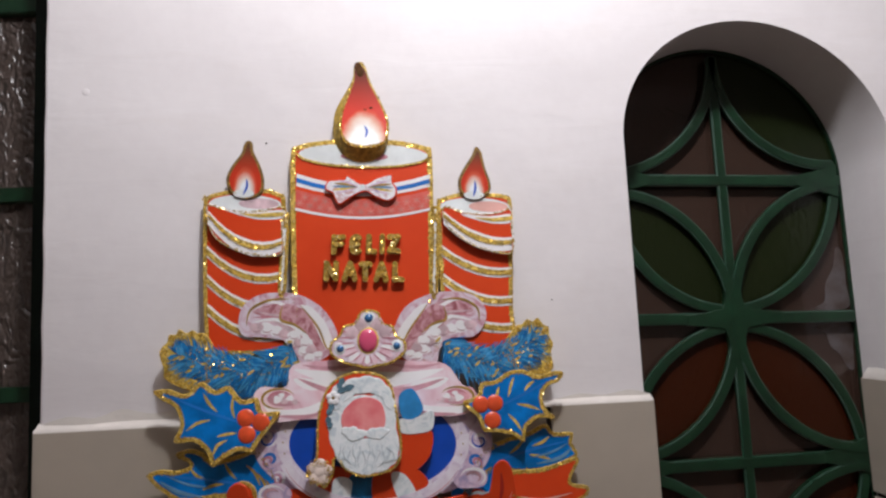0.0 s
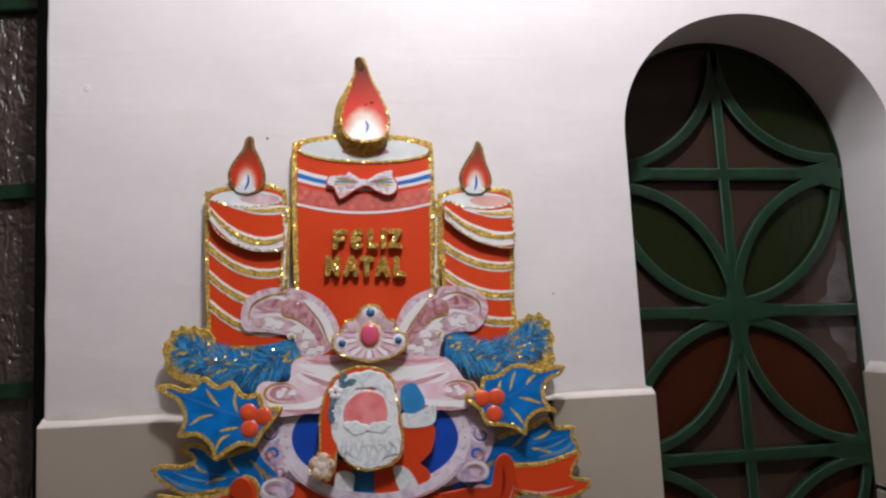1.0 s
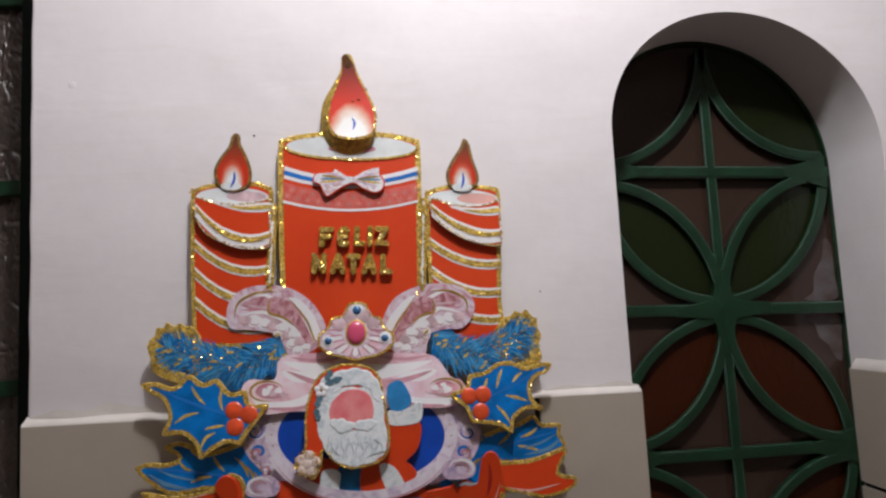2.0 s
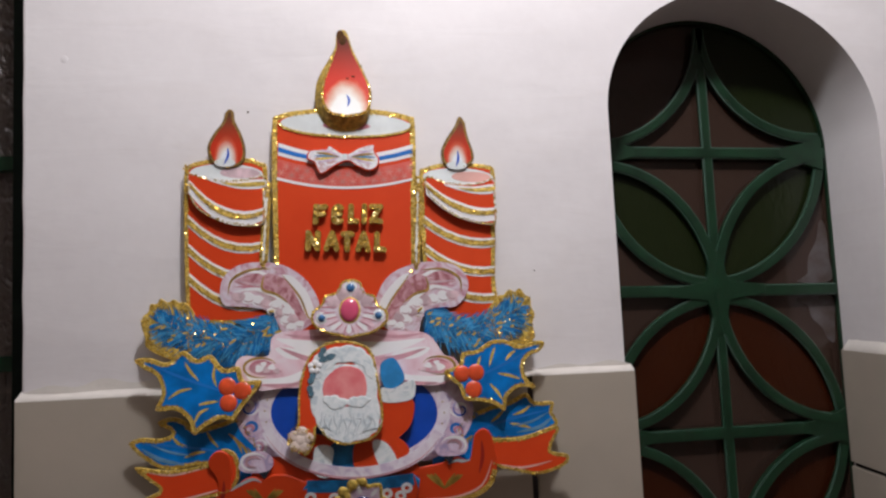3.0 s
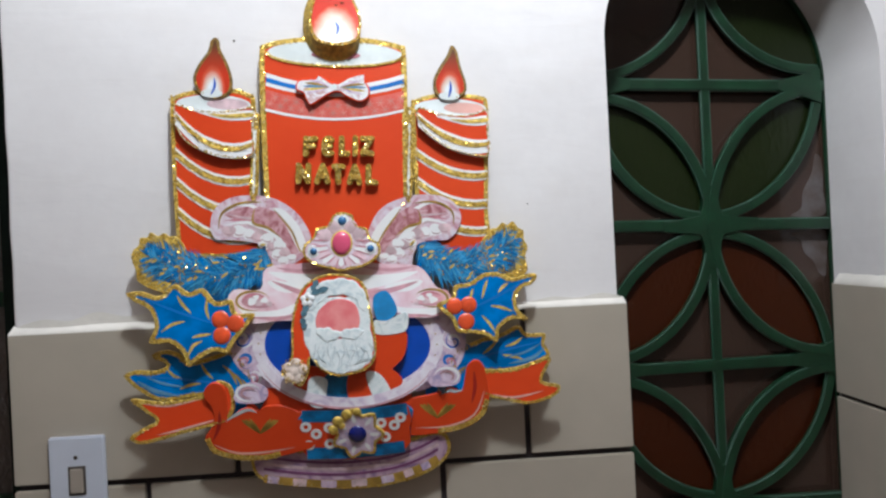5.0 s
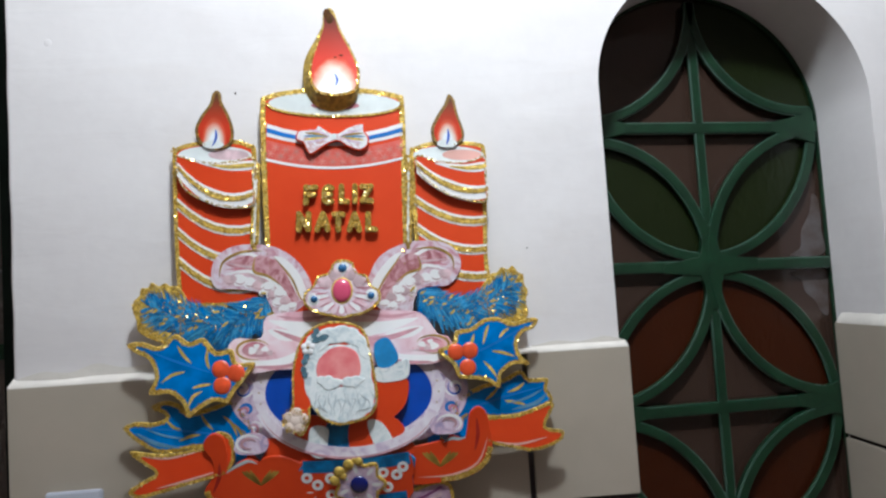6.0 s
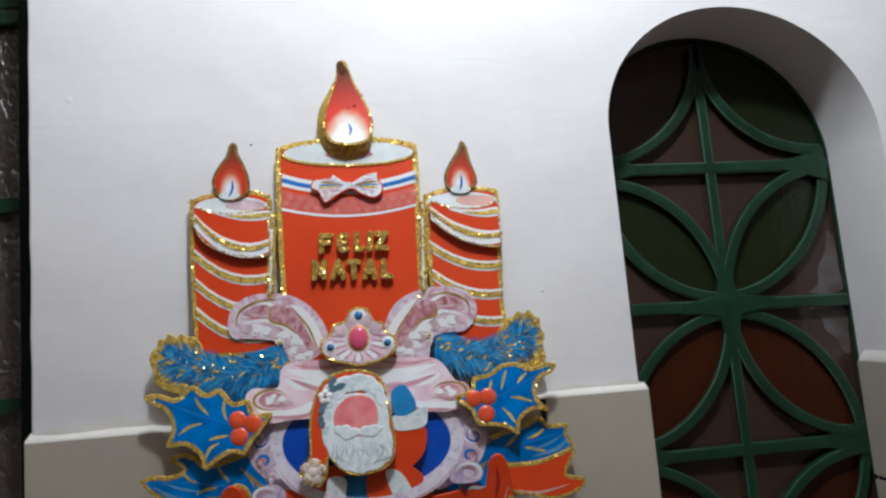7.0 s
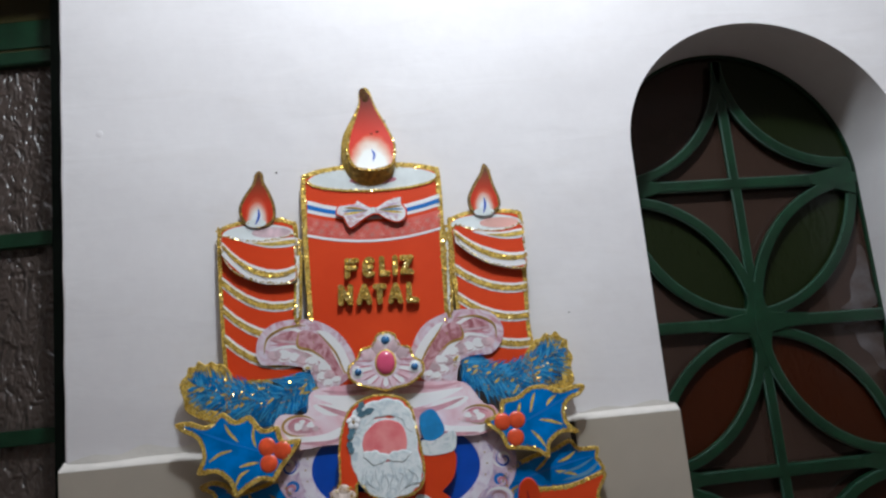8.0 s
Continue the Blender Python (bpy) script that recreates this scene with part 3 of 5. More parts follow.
for a, b in zip(levels, levels[1:]):
    for x0, x1 in ((-1.26, -0.90), (-0.87, -0.512)):
        part("pane", box(x0, x1, WY + 0.008, WY + 0.012, a + 0.0115, b - 0.0115), CLEAR if b < 2.0 else MOSS, window)
structure("window_sill", box(-1.30, EDGE, -0.01, 0.18, 0.80, 0.90, 0.003), PAINT, "white plastered window sill", "window sill")
structure("wall_under_window", box(-1.30, EDGE - 0.006, 0.0, 0.18, 0, 0.80), PAINT, "white painted plaster under the window", "wall")

# ---------------------------------------------------------------- small wall fittings
switch = tagged(new("light_switch"), "grey white plastic light switch on the tiles", "light switch")
PX, PZ = -0.3665, 1.1015
part("cover_plate", box(PX - 0.0365, PX + 0.0365, -PROUD - 0.008, -PROUD, PZ - 0.0575, PZ + 0.0575, 0.0018), PLASTIC, switch)
part("surround", box(PX - 0.0115, PX + 0.0115, -PROUD - 0.0088, -PROUD - 0.0075, PZ - 0.020, PZ + 0.0185, 0.0004), SLOT, switch)
part("rocker", box(PX - 0.0085, PX + 0.0085, -PROUD - 0.0112, -PROUD - 0.008, PZ - 0.017, PZ + 0.0155, 0.0012), ROCKER, switch)
for s in (-1, 1):
    part("screw", dome(PX - 0.001, PZ + s * 0.030, -PROUD - 0.008, 0.0028, 0.001), STEEL, switch)
nail = part("nail", dome(-0.137, 1.687, 0.0005, 0.0019, 0.003), STEEL)
tagged(nail, "small rusty nail head in the white wall", "nail")
nail = part("nail", dome(0.260, 1.444, 0.0005, 0.0016, 0.002), STEEL)
tagged(nail, "tiny rusty nail in the white wall", "nail")

# ---------------------------------------------------------------- the hanging card decoration
deco = tagged(new("christmas_decoration"), "layered card wall decoration of red candles, blue holly and gold glitter", "wall decoration")
deco.matrix_world = pose(0.0012, -0.0205, DADO + 0.0008, 0, 3.5, 0) @ pose(0, 0, 0, -2.4, 0, 0) @ Matrix.Diagonal((0.984, 1, 0.991, 1))


def cut_out(name, pts, depth, ink, rim=0.5, label="", thick=0.003, steps=4, bed=GOLD, print_name="print", puff=(), parent=None, per_cm=9, below=9.0, slide=(0, 0)):
    """A die-cut card with a glitter rim and a printed face. pts in cm; depth: metres from the wall to its face."""
    loop = spline(cm(pts), steps) if steps else cm(pts)
    if area(loop) < 0:
        loop = loop[::-1]
    board = part(name, slab([loop], -depth + thick, -depth, puff=((0.0006, 0.0006),)), bed, parent or deco, label)
    face = [p + Vector(slide) * CM for p in shrunk(loop, rim * CM)]
    part(print_name, slab([face], -depth, -depth - 0.0009, puff=puff), ink, board)
    if rim > 0.2:
        bm = flakes(bmesh.new(), loop, rim * CM * 1.1, -depth - 0.0006, per_cm, below=below)
        tagged(part("glitter", bm, FLAKE, board), kind="stuff")
    return board


def ink_line(name, pts, w, depth, mat, parent, taper=False, smooth=4):
    return part(name, line(cm(pts), w * CM, -depth, -depth - 0.0001, taper=taper, smooth=smooth), mat, parent)


def ink_shape(name, pts, depth, mat, parent, steps=4, puff=(), label=""):
    loop = spline(cm(pts), steps) if steps else cm(pts)
    return part(name, slab([loop], -depth + 0.0005, -depth - 0.0001, puff=puff), mat, parent, label)


# candles
def sides(pts, shift):
    return [(x + shift, z) for x, z in pts]


middle = cut_out("candle", [(-12.5, 36.4), (-11.9, 37.2), (-9.0, 38.0), (-2.5, 38.6), (3.4, 38.3), (6.9, 37.6), (7.7, 36.7), (8.0, 30), (8.1, 26.6), (8.4, 14.9), (8.6, 7.9), (-0.9, 5.6), (-10.5, 7.8), (-11.4, 16.2), (-12.1, 26.4), (-12.4, 32)], 0.0120, RED, 0.75, "tall red candle with a gold glitter edge", per_cm=11)
ink_shape("wax_top", [(p.x, p.y) for p in ellipse(-2.1, 36.1, 9.3, 1.75, 28)], 0.0132, CREAM, middle, 1)
part("wax_rim", line([p * CM for p in ellipse(-2.1, 36.1, 9.35, 1.8, 30, 180, 360)], 0.0030, -0.0132, -0.0142, smooth=0), GOLD, middle)
lip_strip = stroke_loop([p * CM for p in ellipse(-2.1, 36.1, 9.35, 1.8, 30, 180, 360)], 0.003)
tagged(part("glitter", flakes(bmesh.new(), lip_strip, 0.0014, -0.0143, 5), FLAKE, middle), kind="stuff")
ink_shape("wick_pool", [(p.x, p.y) for p in ellipse(-2.0, 35.9, 3.4, 0.6, 20)], 0.0138, ROSE, middle, 1)


def sag(left, mid, right, lo=-11.5, hi=7.6, n=9):
    """A hoop round the candle seen from above: a line that sags in the middle."""
    out = []
    for i in range(n):
        t = i / (n - 1)
        base = left * (1 - t) + right * t
        out.append((lo + (hi - lo) * t, base + (mid - (left + right) / 2) * (1 - (2 * t - 1) ** 2)))
    return out


def hoop(name, top, low, depth, mat, parent, lo=-11.5, hi=7.5):
    return ink_shape(name, sag(*top, lo, hi) + sag(*low, lo, hi)[::-1], depth, mat, parent, 0)


hoop("white_band", (33.2, 31.7, 33.5), (31.4, 30.1, 31.7), 0.0131, WHITE, middle)
hoop("blue_band", (32.6, 31.1, 32.85), (31.95, 30.55, 32.2), 0.0134, SKYINK, middle)
lace = hoop("lace_band", (30.9, 29.6, 31.2), (28.2, 27.1, 28.5), 0.0131, LACE, middle)
hoop("lace_edge", (28.3, 27.15, 28.6), (27.9, 26.8, 28.25), 0.0134, WHITE, middle)
motif = bmesh.new()
for i in range(26):
    u = -10.9 + 0.72 * i
    v = 29.5 - 1.25 * (1 - ((u + 2) / 9.5) ** 2) + (0.62 if i % 2 else -0.42)
    for k in range(3):
        a = math.pi * (k + 0.3 * (i % 3)) / 3
        line([(CM * (u - 0.55 * math.cos(a)), CM * (v - 0.55 * math.sin(a))), (CM * (u + 0.55 * math.cos(a)), CM * (v + 0.55 * math.sin(a)))], 0.0012, -0.0132, -0.0137 - 0.0001 * k, motif, smooth=0)
tagged(part("lace_motif", motif, LACEWORK, middle), kind="stuff")


def small_candle(centre, stripes, outline, wrap, flame, flame_mat, wick_at, name_label):
    body = cut_out("candle", outline, 0.0090, RED, 0.6, name_label, per_cm=11)
    for a, m, b, lo, hi in stripes:
        ink_shape("white_stripe", [(x, z + 0.95 - 0.25 * i / 6) for i, (x, z) in enumerate(sag(a, m, b, lo, hi, 7))] + [(x, z - 0.65) for x, z in sag(a, m, b, lo, hi, 7)][::-1], 0.0102, WHITE, body, 0)
        loop = [(x, z + 0.55 - 0.2 * i / 6) for i, (x, z) in enumerate(sag(a, m, b, lo, hi, 7))] + [(x, z - 0.35) for x, z in sag(a, m, b, lo, hi, 7)][::-1]
        ink_shape("gold_stripe", loop, 0.0106, GOLD, body, 0)
        tagged(part("glitter", flakes(bmesh.new(), cm(loop), 0.0025, -0.0108, 6), FLAKE, body), kind="stuff")
    ink_shape("wax_top", [(p.x, p.y) for p in ellipse(centre, outline[2][1] - 1.45, 5.05, 1.3, 24)], 0.0107, CREAM, body, 1)
    ink_shape("wax_pool", [(p.x, p.y) for p in ellipse(centre + 1.9, outline[2][1] - 1.4, 2.8, 0.75, 24)], 0.0110, PALEPINK if centre < 0 else PINKLACE, body, 1)
    sleeve = cut_out("sleeve", wrap, 0.0190, RED, 0.22, "raised striped red card sleeve", bed=WHITE, thick=0.004, print_name="red_face")
    fl = cut_out("flame", flame, 0.0130, flame_mat, 0.42, "small red and white card flame", per_cm=1, bed=BRONZE, slide=(0.05, 0))
    ink_shape("pale_foot", [(p.x, p.y) for p in ellipse(wick_at[2][0] + 0.1, wick_at[2][1] - 0.45, 1.45, 0.6, 18)], 0.0143, CREAM, fl, 1)
    ink_line("wick", [(x, z - 0.7) for x, z in wick_at], 0.34, 0.0147, NAVY, fl, taper=True)
    return body, sleeve


LEFT = [(-24.5, 29.0), (-24.1, 29.7), (-23.1, 30.2), (-20.8, 30.7), (-16.2, 31.0), (-13.9, 30.4), (-13.0, 29.4), (-12.8, 22.5), (-12.4, 14.8), (-12.0, 8.6), (-22.3, 7.8), (-23.0, 9.2), (-23.9, 18.5)]
WRAP_L = [(-23.7, 28.3), (-22.9, 28.4), (-20.8, 27.7), (-18.4, 27.5), (-15.6, 27.7), (-13.1, 28.3), (-13.0, 25.5), (-12.8, 21.9), (-14.7, 21.2), (-18.2, 21.6), (-21.6, 23.1), (-23.3, 25.4)]
FLAME_L = [(-18.6, 37.9), (-18.0, 37.5), (-17.8, 36.3), (-16.8, 34.4), (-16.1, 32.2), (-16.4, 30.2), (-18.4, 29.4), (-20.6, 30.2), (-21.4, 32.1), (-20.8, 34.0), (-19.5, 36.0), (-19.2, 37.3)]
left_candle, sleeve_l = small_candle(-18.6, [(21.8, 18.5, 18.6, -23.6, -12.9), (17.8, 14.5, 14.5, -23.3, -12.7), (13.8, 10.6, 10.6, -23.0, -12.5)], LEFT, WRAP_L, FLAME_L, FLAME_LEFT, [(-18.5, 33.0), (-18.4, 31.8), (-18.9, 30.6)], "red and white striped candle with gold glitter")
RIGHT = [(8.5, 29.4), (8.9, 30.0), (9.8, 30.4), (11.7, 30.9), (16.0, 31.0), (18.5, 30.7), (19.3, 29.6), (19.4, 22.9), (19.4, 15.0), (19.3, 8.8), (11.4, 7.9), (9.5, 14.9), (8.8, 22.8)]
WRAP_R = [(9.3, 28.5), (10.3, 28.7), (12.2, 28.0), (14.4, 27.8), (17.0, 28.0), (19.1, 28.6), (19.2, 25.9), (19.4, 22.5), (17.2, 22.2), (13.7, 23.2), (10.6, 25.2), (9.4, 27.0)]
FLAME_R = [(14.0, 37.7), (14.8, 37.0), (15.4, 34.7), (16.2, 32.3), (15.9, 30.9), (13.9, 30.0), (12.0, 30.7), (11.5, 32.5), (12.2, 34.3), (13.4, 36.3)]
right_candle, sleeve_r = small_candle(14.0, [(22.4, 19.9, 19.7, 9.3, 19.3), (18.4, 15.9, 15.7, 9.6, 19.3), (14.6, 12.2, 11.9, 9.9, 19.3)], RIGHT, WRAP_R, FLAME_R, FLAME_RIGHT, [(13.9, 33.4), (14.0, 32.2), (13.7, 31.0)], "red and white striped candle with gold glitter")
for sleeve, a, m, b, lo, hi in ((sleeve_l, 26.3, 22.2, 22.6, -23.4, -13.0), (sleeve_r, 26.8, 23.6, 23.3, 9.5, 19.2)):
    ink_shape("white_stripe", [(x, z + 1.55 - 0.35 * abs(i - 4) / 4) for i, (x, z) in enumerate(sag(a, m, b, lo, hi, 9))] + [(x, z - 0.65) for x, z in sag(a, m, b, lo, hi, 9)][::-1], 0.0202, WHITE, sleeve, 0)
    loop = [(x, z + 1.1 - 0.3 * abs(i - 4) / 4) for i, (x, z) in enumerate(sag(a, m, b, lo + 0.1, hi, 9))] + [(x, z + 0.25) for x, z in sag(a, m, b, lo + 0.1, hi, 9)][::-1]
    ink_shape("gold_stripe", loop, 0.0207, GOLD, sleeve, 0)
    tagged(part("glitter", flakes(bmesh.new(), cm(loop), 0.0025, -0.0212, 6), FLAKE, sleeve), kind="stuff")
    top = 27.5
    ink_shape("white_stripe", [(lo + 2.4, top + 0.15), (lo + 5, top - 0.75), (lo + 7.4, top - 1.15), (hi - 0.1, top - 0.9), (hi - 0.1, top + 0.3), (lo + 6.5, top - 0.1)], 0.0202, WHITE, sleeve, 3)
    ink_shape("gold_stripe", [(lo + 4.4, top - 0.35), (lo + 7, top - 0.85), (hi - 0.2, top - 0.6), (hi - 0.2, top - 0.05), (lo + 7, top - 0.35)], 0.0207, GOLD, sleeve, 3)

# middle flame: a curled card whose foot stands forward like a spoon
FLAME_C = [(-3.1, 50.0), (-2.3, 49.5), (-1.4, 47.0), (0.3, 43.6), (1.3, 40.8), (1.3, 38.4), (0.8, 36.4), (-0.8, 35.2), (-3.0, 35.0), (-5.1, 36.0), (-6.4, 38.2), (-6.6, 40.8), (-6.2, 43.0), (-4.9, 45.6), (-4.0, 47.6), (-3.9, 49.3)]
back_loop = spline(cm(FLAME_C), 5)
FOOT, TIP = 0.350, 0.500


def curl(v):
    """How far the card stands forward at a height: nothing at the tip, most at the foot."""
    return 0.0165 + 0.018 * min(max((TIP - v) / (TIP - FOOT), 0), 1) ** 2.2


def lift(p):
    """From the outline against the wall to the lip of the curled face."""
    down = min(max((TIP - p.y) / (TIP - FOOT), 0), 1)
    left = min(max((-0.026 - p.x) / 0.038, 0), 1)
    return Vector((p.x + 0.0100 * left * min(1, 2.5 * down) + 0.0020 * down ** 2, p.y + 0.0175 * down ** 5))


lip = [lift(p) for p in back_loop]
heart = Vector((-0.022, 0.405))
shell = bmesh.new()
low_ring = [shell.verts.new((p.x, -0.0128, p.y)) for p in back_loop]
top_ring = [shell.verts.new((p.x, -curl(p.y) + 0.0004, p.y)) for p in lip]
for i in range(len(lip)):
    j = (i + 1) % len(lip)
    shell.faces.new((low_ring[i], low_ring[j], top_ring[j], top_ring[i]))
bmesh.ops.recalc_face_normals(shell, faces=shell.faces[:])
tall = part("flame", shell, LETTERGOLD, deco, "large curled red and white card flame with gold edge", smooth=True)


def curled(rings, offset):
    """A curved face between scaled copies of the lip."""
    bm = bmesh.new()
    rows = []
    for r in rings:
        rows.append([bm.verts.new((q.x, -curl(q.y) - offset, q.y)) for q in (heart + (p - heart) * r for p in lip)])
    for a, b in zip(rows, rows[1:]):
        for i in range(len(lip)):
            j = (i + 1) % len(lip)
            bm.faces.new((a[i], a[j], b[j], b[i]))
    if rings[-1] < 0.2:
        mid = bm.verts.new((heart.x, -curl(heart.y) - offset, heart.y))
        for i in range(len(lip)):
            bm.faces.new((rows[-1][i], rows[-1][(i + 1) % len(lip)], mid))
    bmesh.ops.recalc_face_normals(bm, faces=bm.faces[:])
    return bm


part("gold_rim", curled((1.0, 0.94, 0.88), 0.0), LETTERGOLD, tall, smooth=True)
part("print", curled((0.925, 0.8, 0.66, 0.52, 0.38, 0.24, 0.12), 0.0006), FLAME_TALL, tall, smooth=True)
spark = bmesh.new()
for i, p in enumerate(lip):
    for _ in range(0 if p.y > 0.47 else (9 if p.y < 0.425 else (5 if p.x < -0.03 else 1))):
        q = p.lerp(lip[(i + 1) % len(lip)], rng.random())
        q = heart + (q - heart) * rng.uniform(0.93, 1.0)
        turn = Euler((rng.gauss(0, 0.5), rng.uniform(0, 6.3), rng.gauss(0, 0.5))).to_matrix()
        h = 0.0012 * rng.uniform(0.5, 1.1)
        at = Vector((q.x, -curl(q.y) - 0.0012, q.y))
        spark.faces.new([spark.verts.new(at + turn @ Vector(c)) for c in ((-h, 0, -h), (h, 0, -h), (h, 0, h), (-h, 0, h))])
tagged(part("glitter", spark, FLAKE, tall), kind="stuff")
wick = line(cm([(-2.0, 40.1), (-1.6, 39.2), (-1.8, 38.2)]), 0.0034, 0.0, -0.0003, taper=True)
for v in wick.verts:
    v.co.y += -curl(v.co.z) - 0.0012
part("wick", wick, NAVY, tall)
for u, v, r, stretch in ((-3.3, 49.2, 0.55, 1.3), (-2.9, 48.3, 0.5, 1.3), (-2.0, 42.6, 0.22, 0.5), (-1.2, 42.9, 0.28, 0.5)):
    part("scorched_spot", dome(CM * u, CM * v, -curl(CM * v) - 0.0009, r * CM, 0.0005, stretch=stretch, sides=12, rings=2), SCORCH, tall)
for u, v, low in ((-12.75, 25.0, 8.6), (8.35, 26.2, 9.6)):
    knot = cut_out("link", [(u - 0.55, v + 2.6), (u + 0.5, v + 2.4), (u + 0.35, v + 1), (u + 0.6, v), (u + 0.5, v - 1.2), (u + 0.45, v - low), (u - 0.6, v - low), (u - 0.5, v - 1.2), (u - 0.7, v - 0.2), (u - 0.4, v + 1)], 0.0134, CREAM, 0.40, "narrow gold glitter strip between candles", per_cm=14)

# bow and letters
bow = cut_out("bow", [(-2.0, 31.7), (-4.2, 32.9), (-4.8, 32.3), (-6.9, 32.1), (-7.3, 30.8), (-6.3, 30.3), (-5.9, 29.4), (-5.1, 28.7), (-3.0, 30.1), (-1.5, 30.6), (-0.3, 29.9), (1.4, 29.3), (2.6, 29.9), (2.8, 31.1), (2.2, 32.1), (2.0, 33.2), (0.0, 32.7)], 0.0200, BOW, 0.2, "raised white and gold card bow with a red edge", bed=RED, thick=0.004)
for side in (-1, 1):
    for k in range(5):
        a = radians(-38 + 21 * k)
        ink_line("pleat", [(-2.0 + side * 0.7, 31.2), (-2.0 + side * (0.7 + 2.0 * math.cos(a)), 31.2 + 0.9 * math.sin(a)), (-2.0 + side * (0.7 + 3.6 * math.cos(a * 0.8)), 31.15 + 1.35 * math.sin(a))], 0.34, 0.0211, (LILAC, GOLD, PALEBLUE, OCHRE, LILAC)[k], bow, taper=True)
ink_shape("knot", [(-2.3, 31.0), (-2.0, 30.8), (-1.7, 31.0), (-1.7, 31.5), (-2.0, 31.65), (-2.3, 31.5)], 0.0214, CREAM, bow, 4)


STROKES = {
    "F": [[(0.08, 0), (0.12, 0.5), (0.08, 1)], [(0.08, 0.97), (0.5, 0.95), (1, 1)], [(0.12, 0.52), (0.5, 0.5), (0.82, 0.54)]],
    "E": [[(1, 0.92), (0.6, 1), (0.2, 0.84), (0.12, 0.5), (0.2, 0.14), (0.6, 0), (1, 0.08)], [(0.14, 0.5), (0.5, 0.5), (0.84, 0.52)]],
    "L": [[(0.06, 1), (0.1, 0.5), (0.06, 0.02)], [(0.06, 0.04), (0.5, 0.06), (1, 0.02)]],
    "I": [[(0.5, 1), (0.46, 0.5), (0.5, 0)]],
    "Z": [[(0, 0.96), (0.5, 0.95), (0.96, 0.98)], [(0.96, 0.98), (0.5, 0.5), (0.04, 0.04)], [(0.04, 0.04), (0.5, 0.06), (1, 0.03)]],
    "N": [[(0.06, 0), (0.08, 0.5), (0.06, 1)], [(0.06, 1), (0.5, 0.5), (0.94, 0.02)], [(0.94, 0.02), (0.92, 0.5), (0.95, 1)]],
    "A": [[(0.02, 0), (0.26, 0.55), (0.5, 1)], [(0.5, 1), (0.76, 0.55), (0.98, 0)], [(0.24, 0.34), (0.5, 0.32), (0.76, 0.34)]],
    "T": [[(0, 0.96), (0.5, 0.98), (1, 0.95)], [(0.5, 0.98), (0.48, 0.5), (0.52, 0)]],
}


def letter(char, u0, u1, v0, v1):
    """One puffy gold letter: round-ended strokes of foam, standing off the card."""
    bm, fl, w = bmesh.new(), bmesh.new(), 0.80
    for k, stroke in enumerate(STROKES[char]):
        pts = spline([Vector((u0 + w / 2 + (u1 - u0 - w) * x, v0 + w / 2 + (v1 - v0 - w) * z)) * CM for x, z in stroke], 6, False)
        d0, d1 = (pts[0] - pts[1]).normalized(), (pts[-1] - pts[-2]).normalized()
        rim, n = stroke_loop(pts, w * CM), len(pts)
        ends = []
        for p, d in ((pts[-1], d1), (pts[0], d0)):
            side = Vector((-d.y, d.x))
            ends.append([p + (side * math.cos(q) + d * math.sin(q)) * w * CM / 2 for q in (math.pi * i / 6 for i in range(1, 6))])
        loop = rim[:n] + ends[0] + rim[n:] + ends[1]
        if area(loop) < 0:
            loop = loop[::-1]
        rise = 0.00025 * k
        slab([loop], -0.0170, -0.0206 - rise, bm, puff=((0.0006, 0.0010), (0.0015, 0.0008), (0.0024, 0.0004)))
        for p in pts:
            for _ in range(4):
                turn = Euler((rng.gauss(0, 0.4), rng.uniform(0, 6.3), rng.gauss(0, 0.4))).to_matrix()
                h = 0.0009 * rng.uniform(0.5, 1)
                at = Vector((p.x + rng.uniform(-0.0028, 0.0028), -0.0232 - rise, p.y + rng.uniform(-0.0028, 0.0028)))
                fl.faces.new([fl.verts.new(at + turn @ Vector(c)) for c in ((-h, 0, -h), (h, 0, -h), (h, 0, h), (-h, 0, h))])
    ob = part("letter", bm, LETTERGOLD, deco, f"puffy gold glitter letter {char}")
    tagged(part("glitter", fl, FLAKE, ob), kind="stuff")


for char, u0, u1 in (("F", -6.3, -4.1), ("E", -3.8, -1.9), ("L", -1.4, 0.3), ("I", 0.6, 1.25), ("Z", 1.5, 3.6)):
    letter(char, u0, u1, 21.5 + 0.03 * (u0 + 6), 24.5 + 0.03 * (u0 + 6))
for char, u0, u1 in (("N", -7.2, -4.9), ("A", -4.6, -2.3), ("T", -2.3, -0.3), ("A", -0.2, 2.0), ("L", 2.3, 4.2)):
    letter(char, u0, u1, 17.8, 20.8)

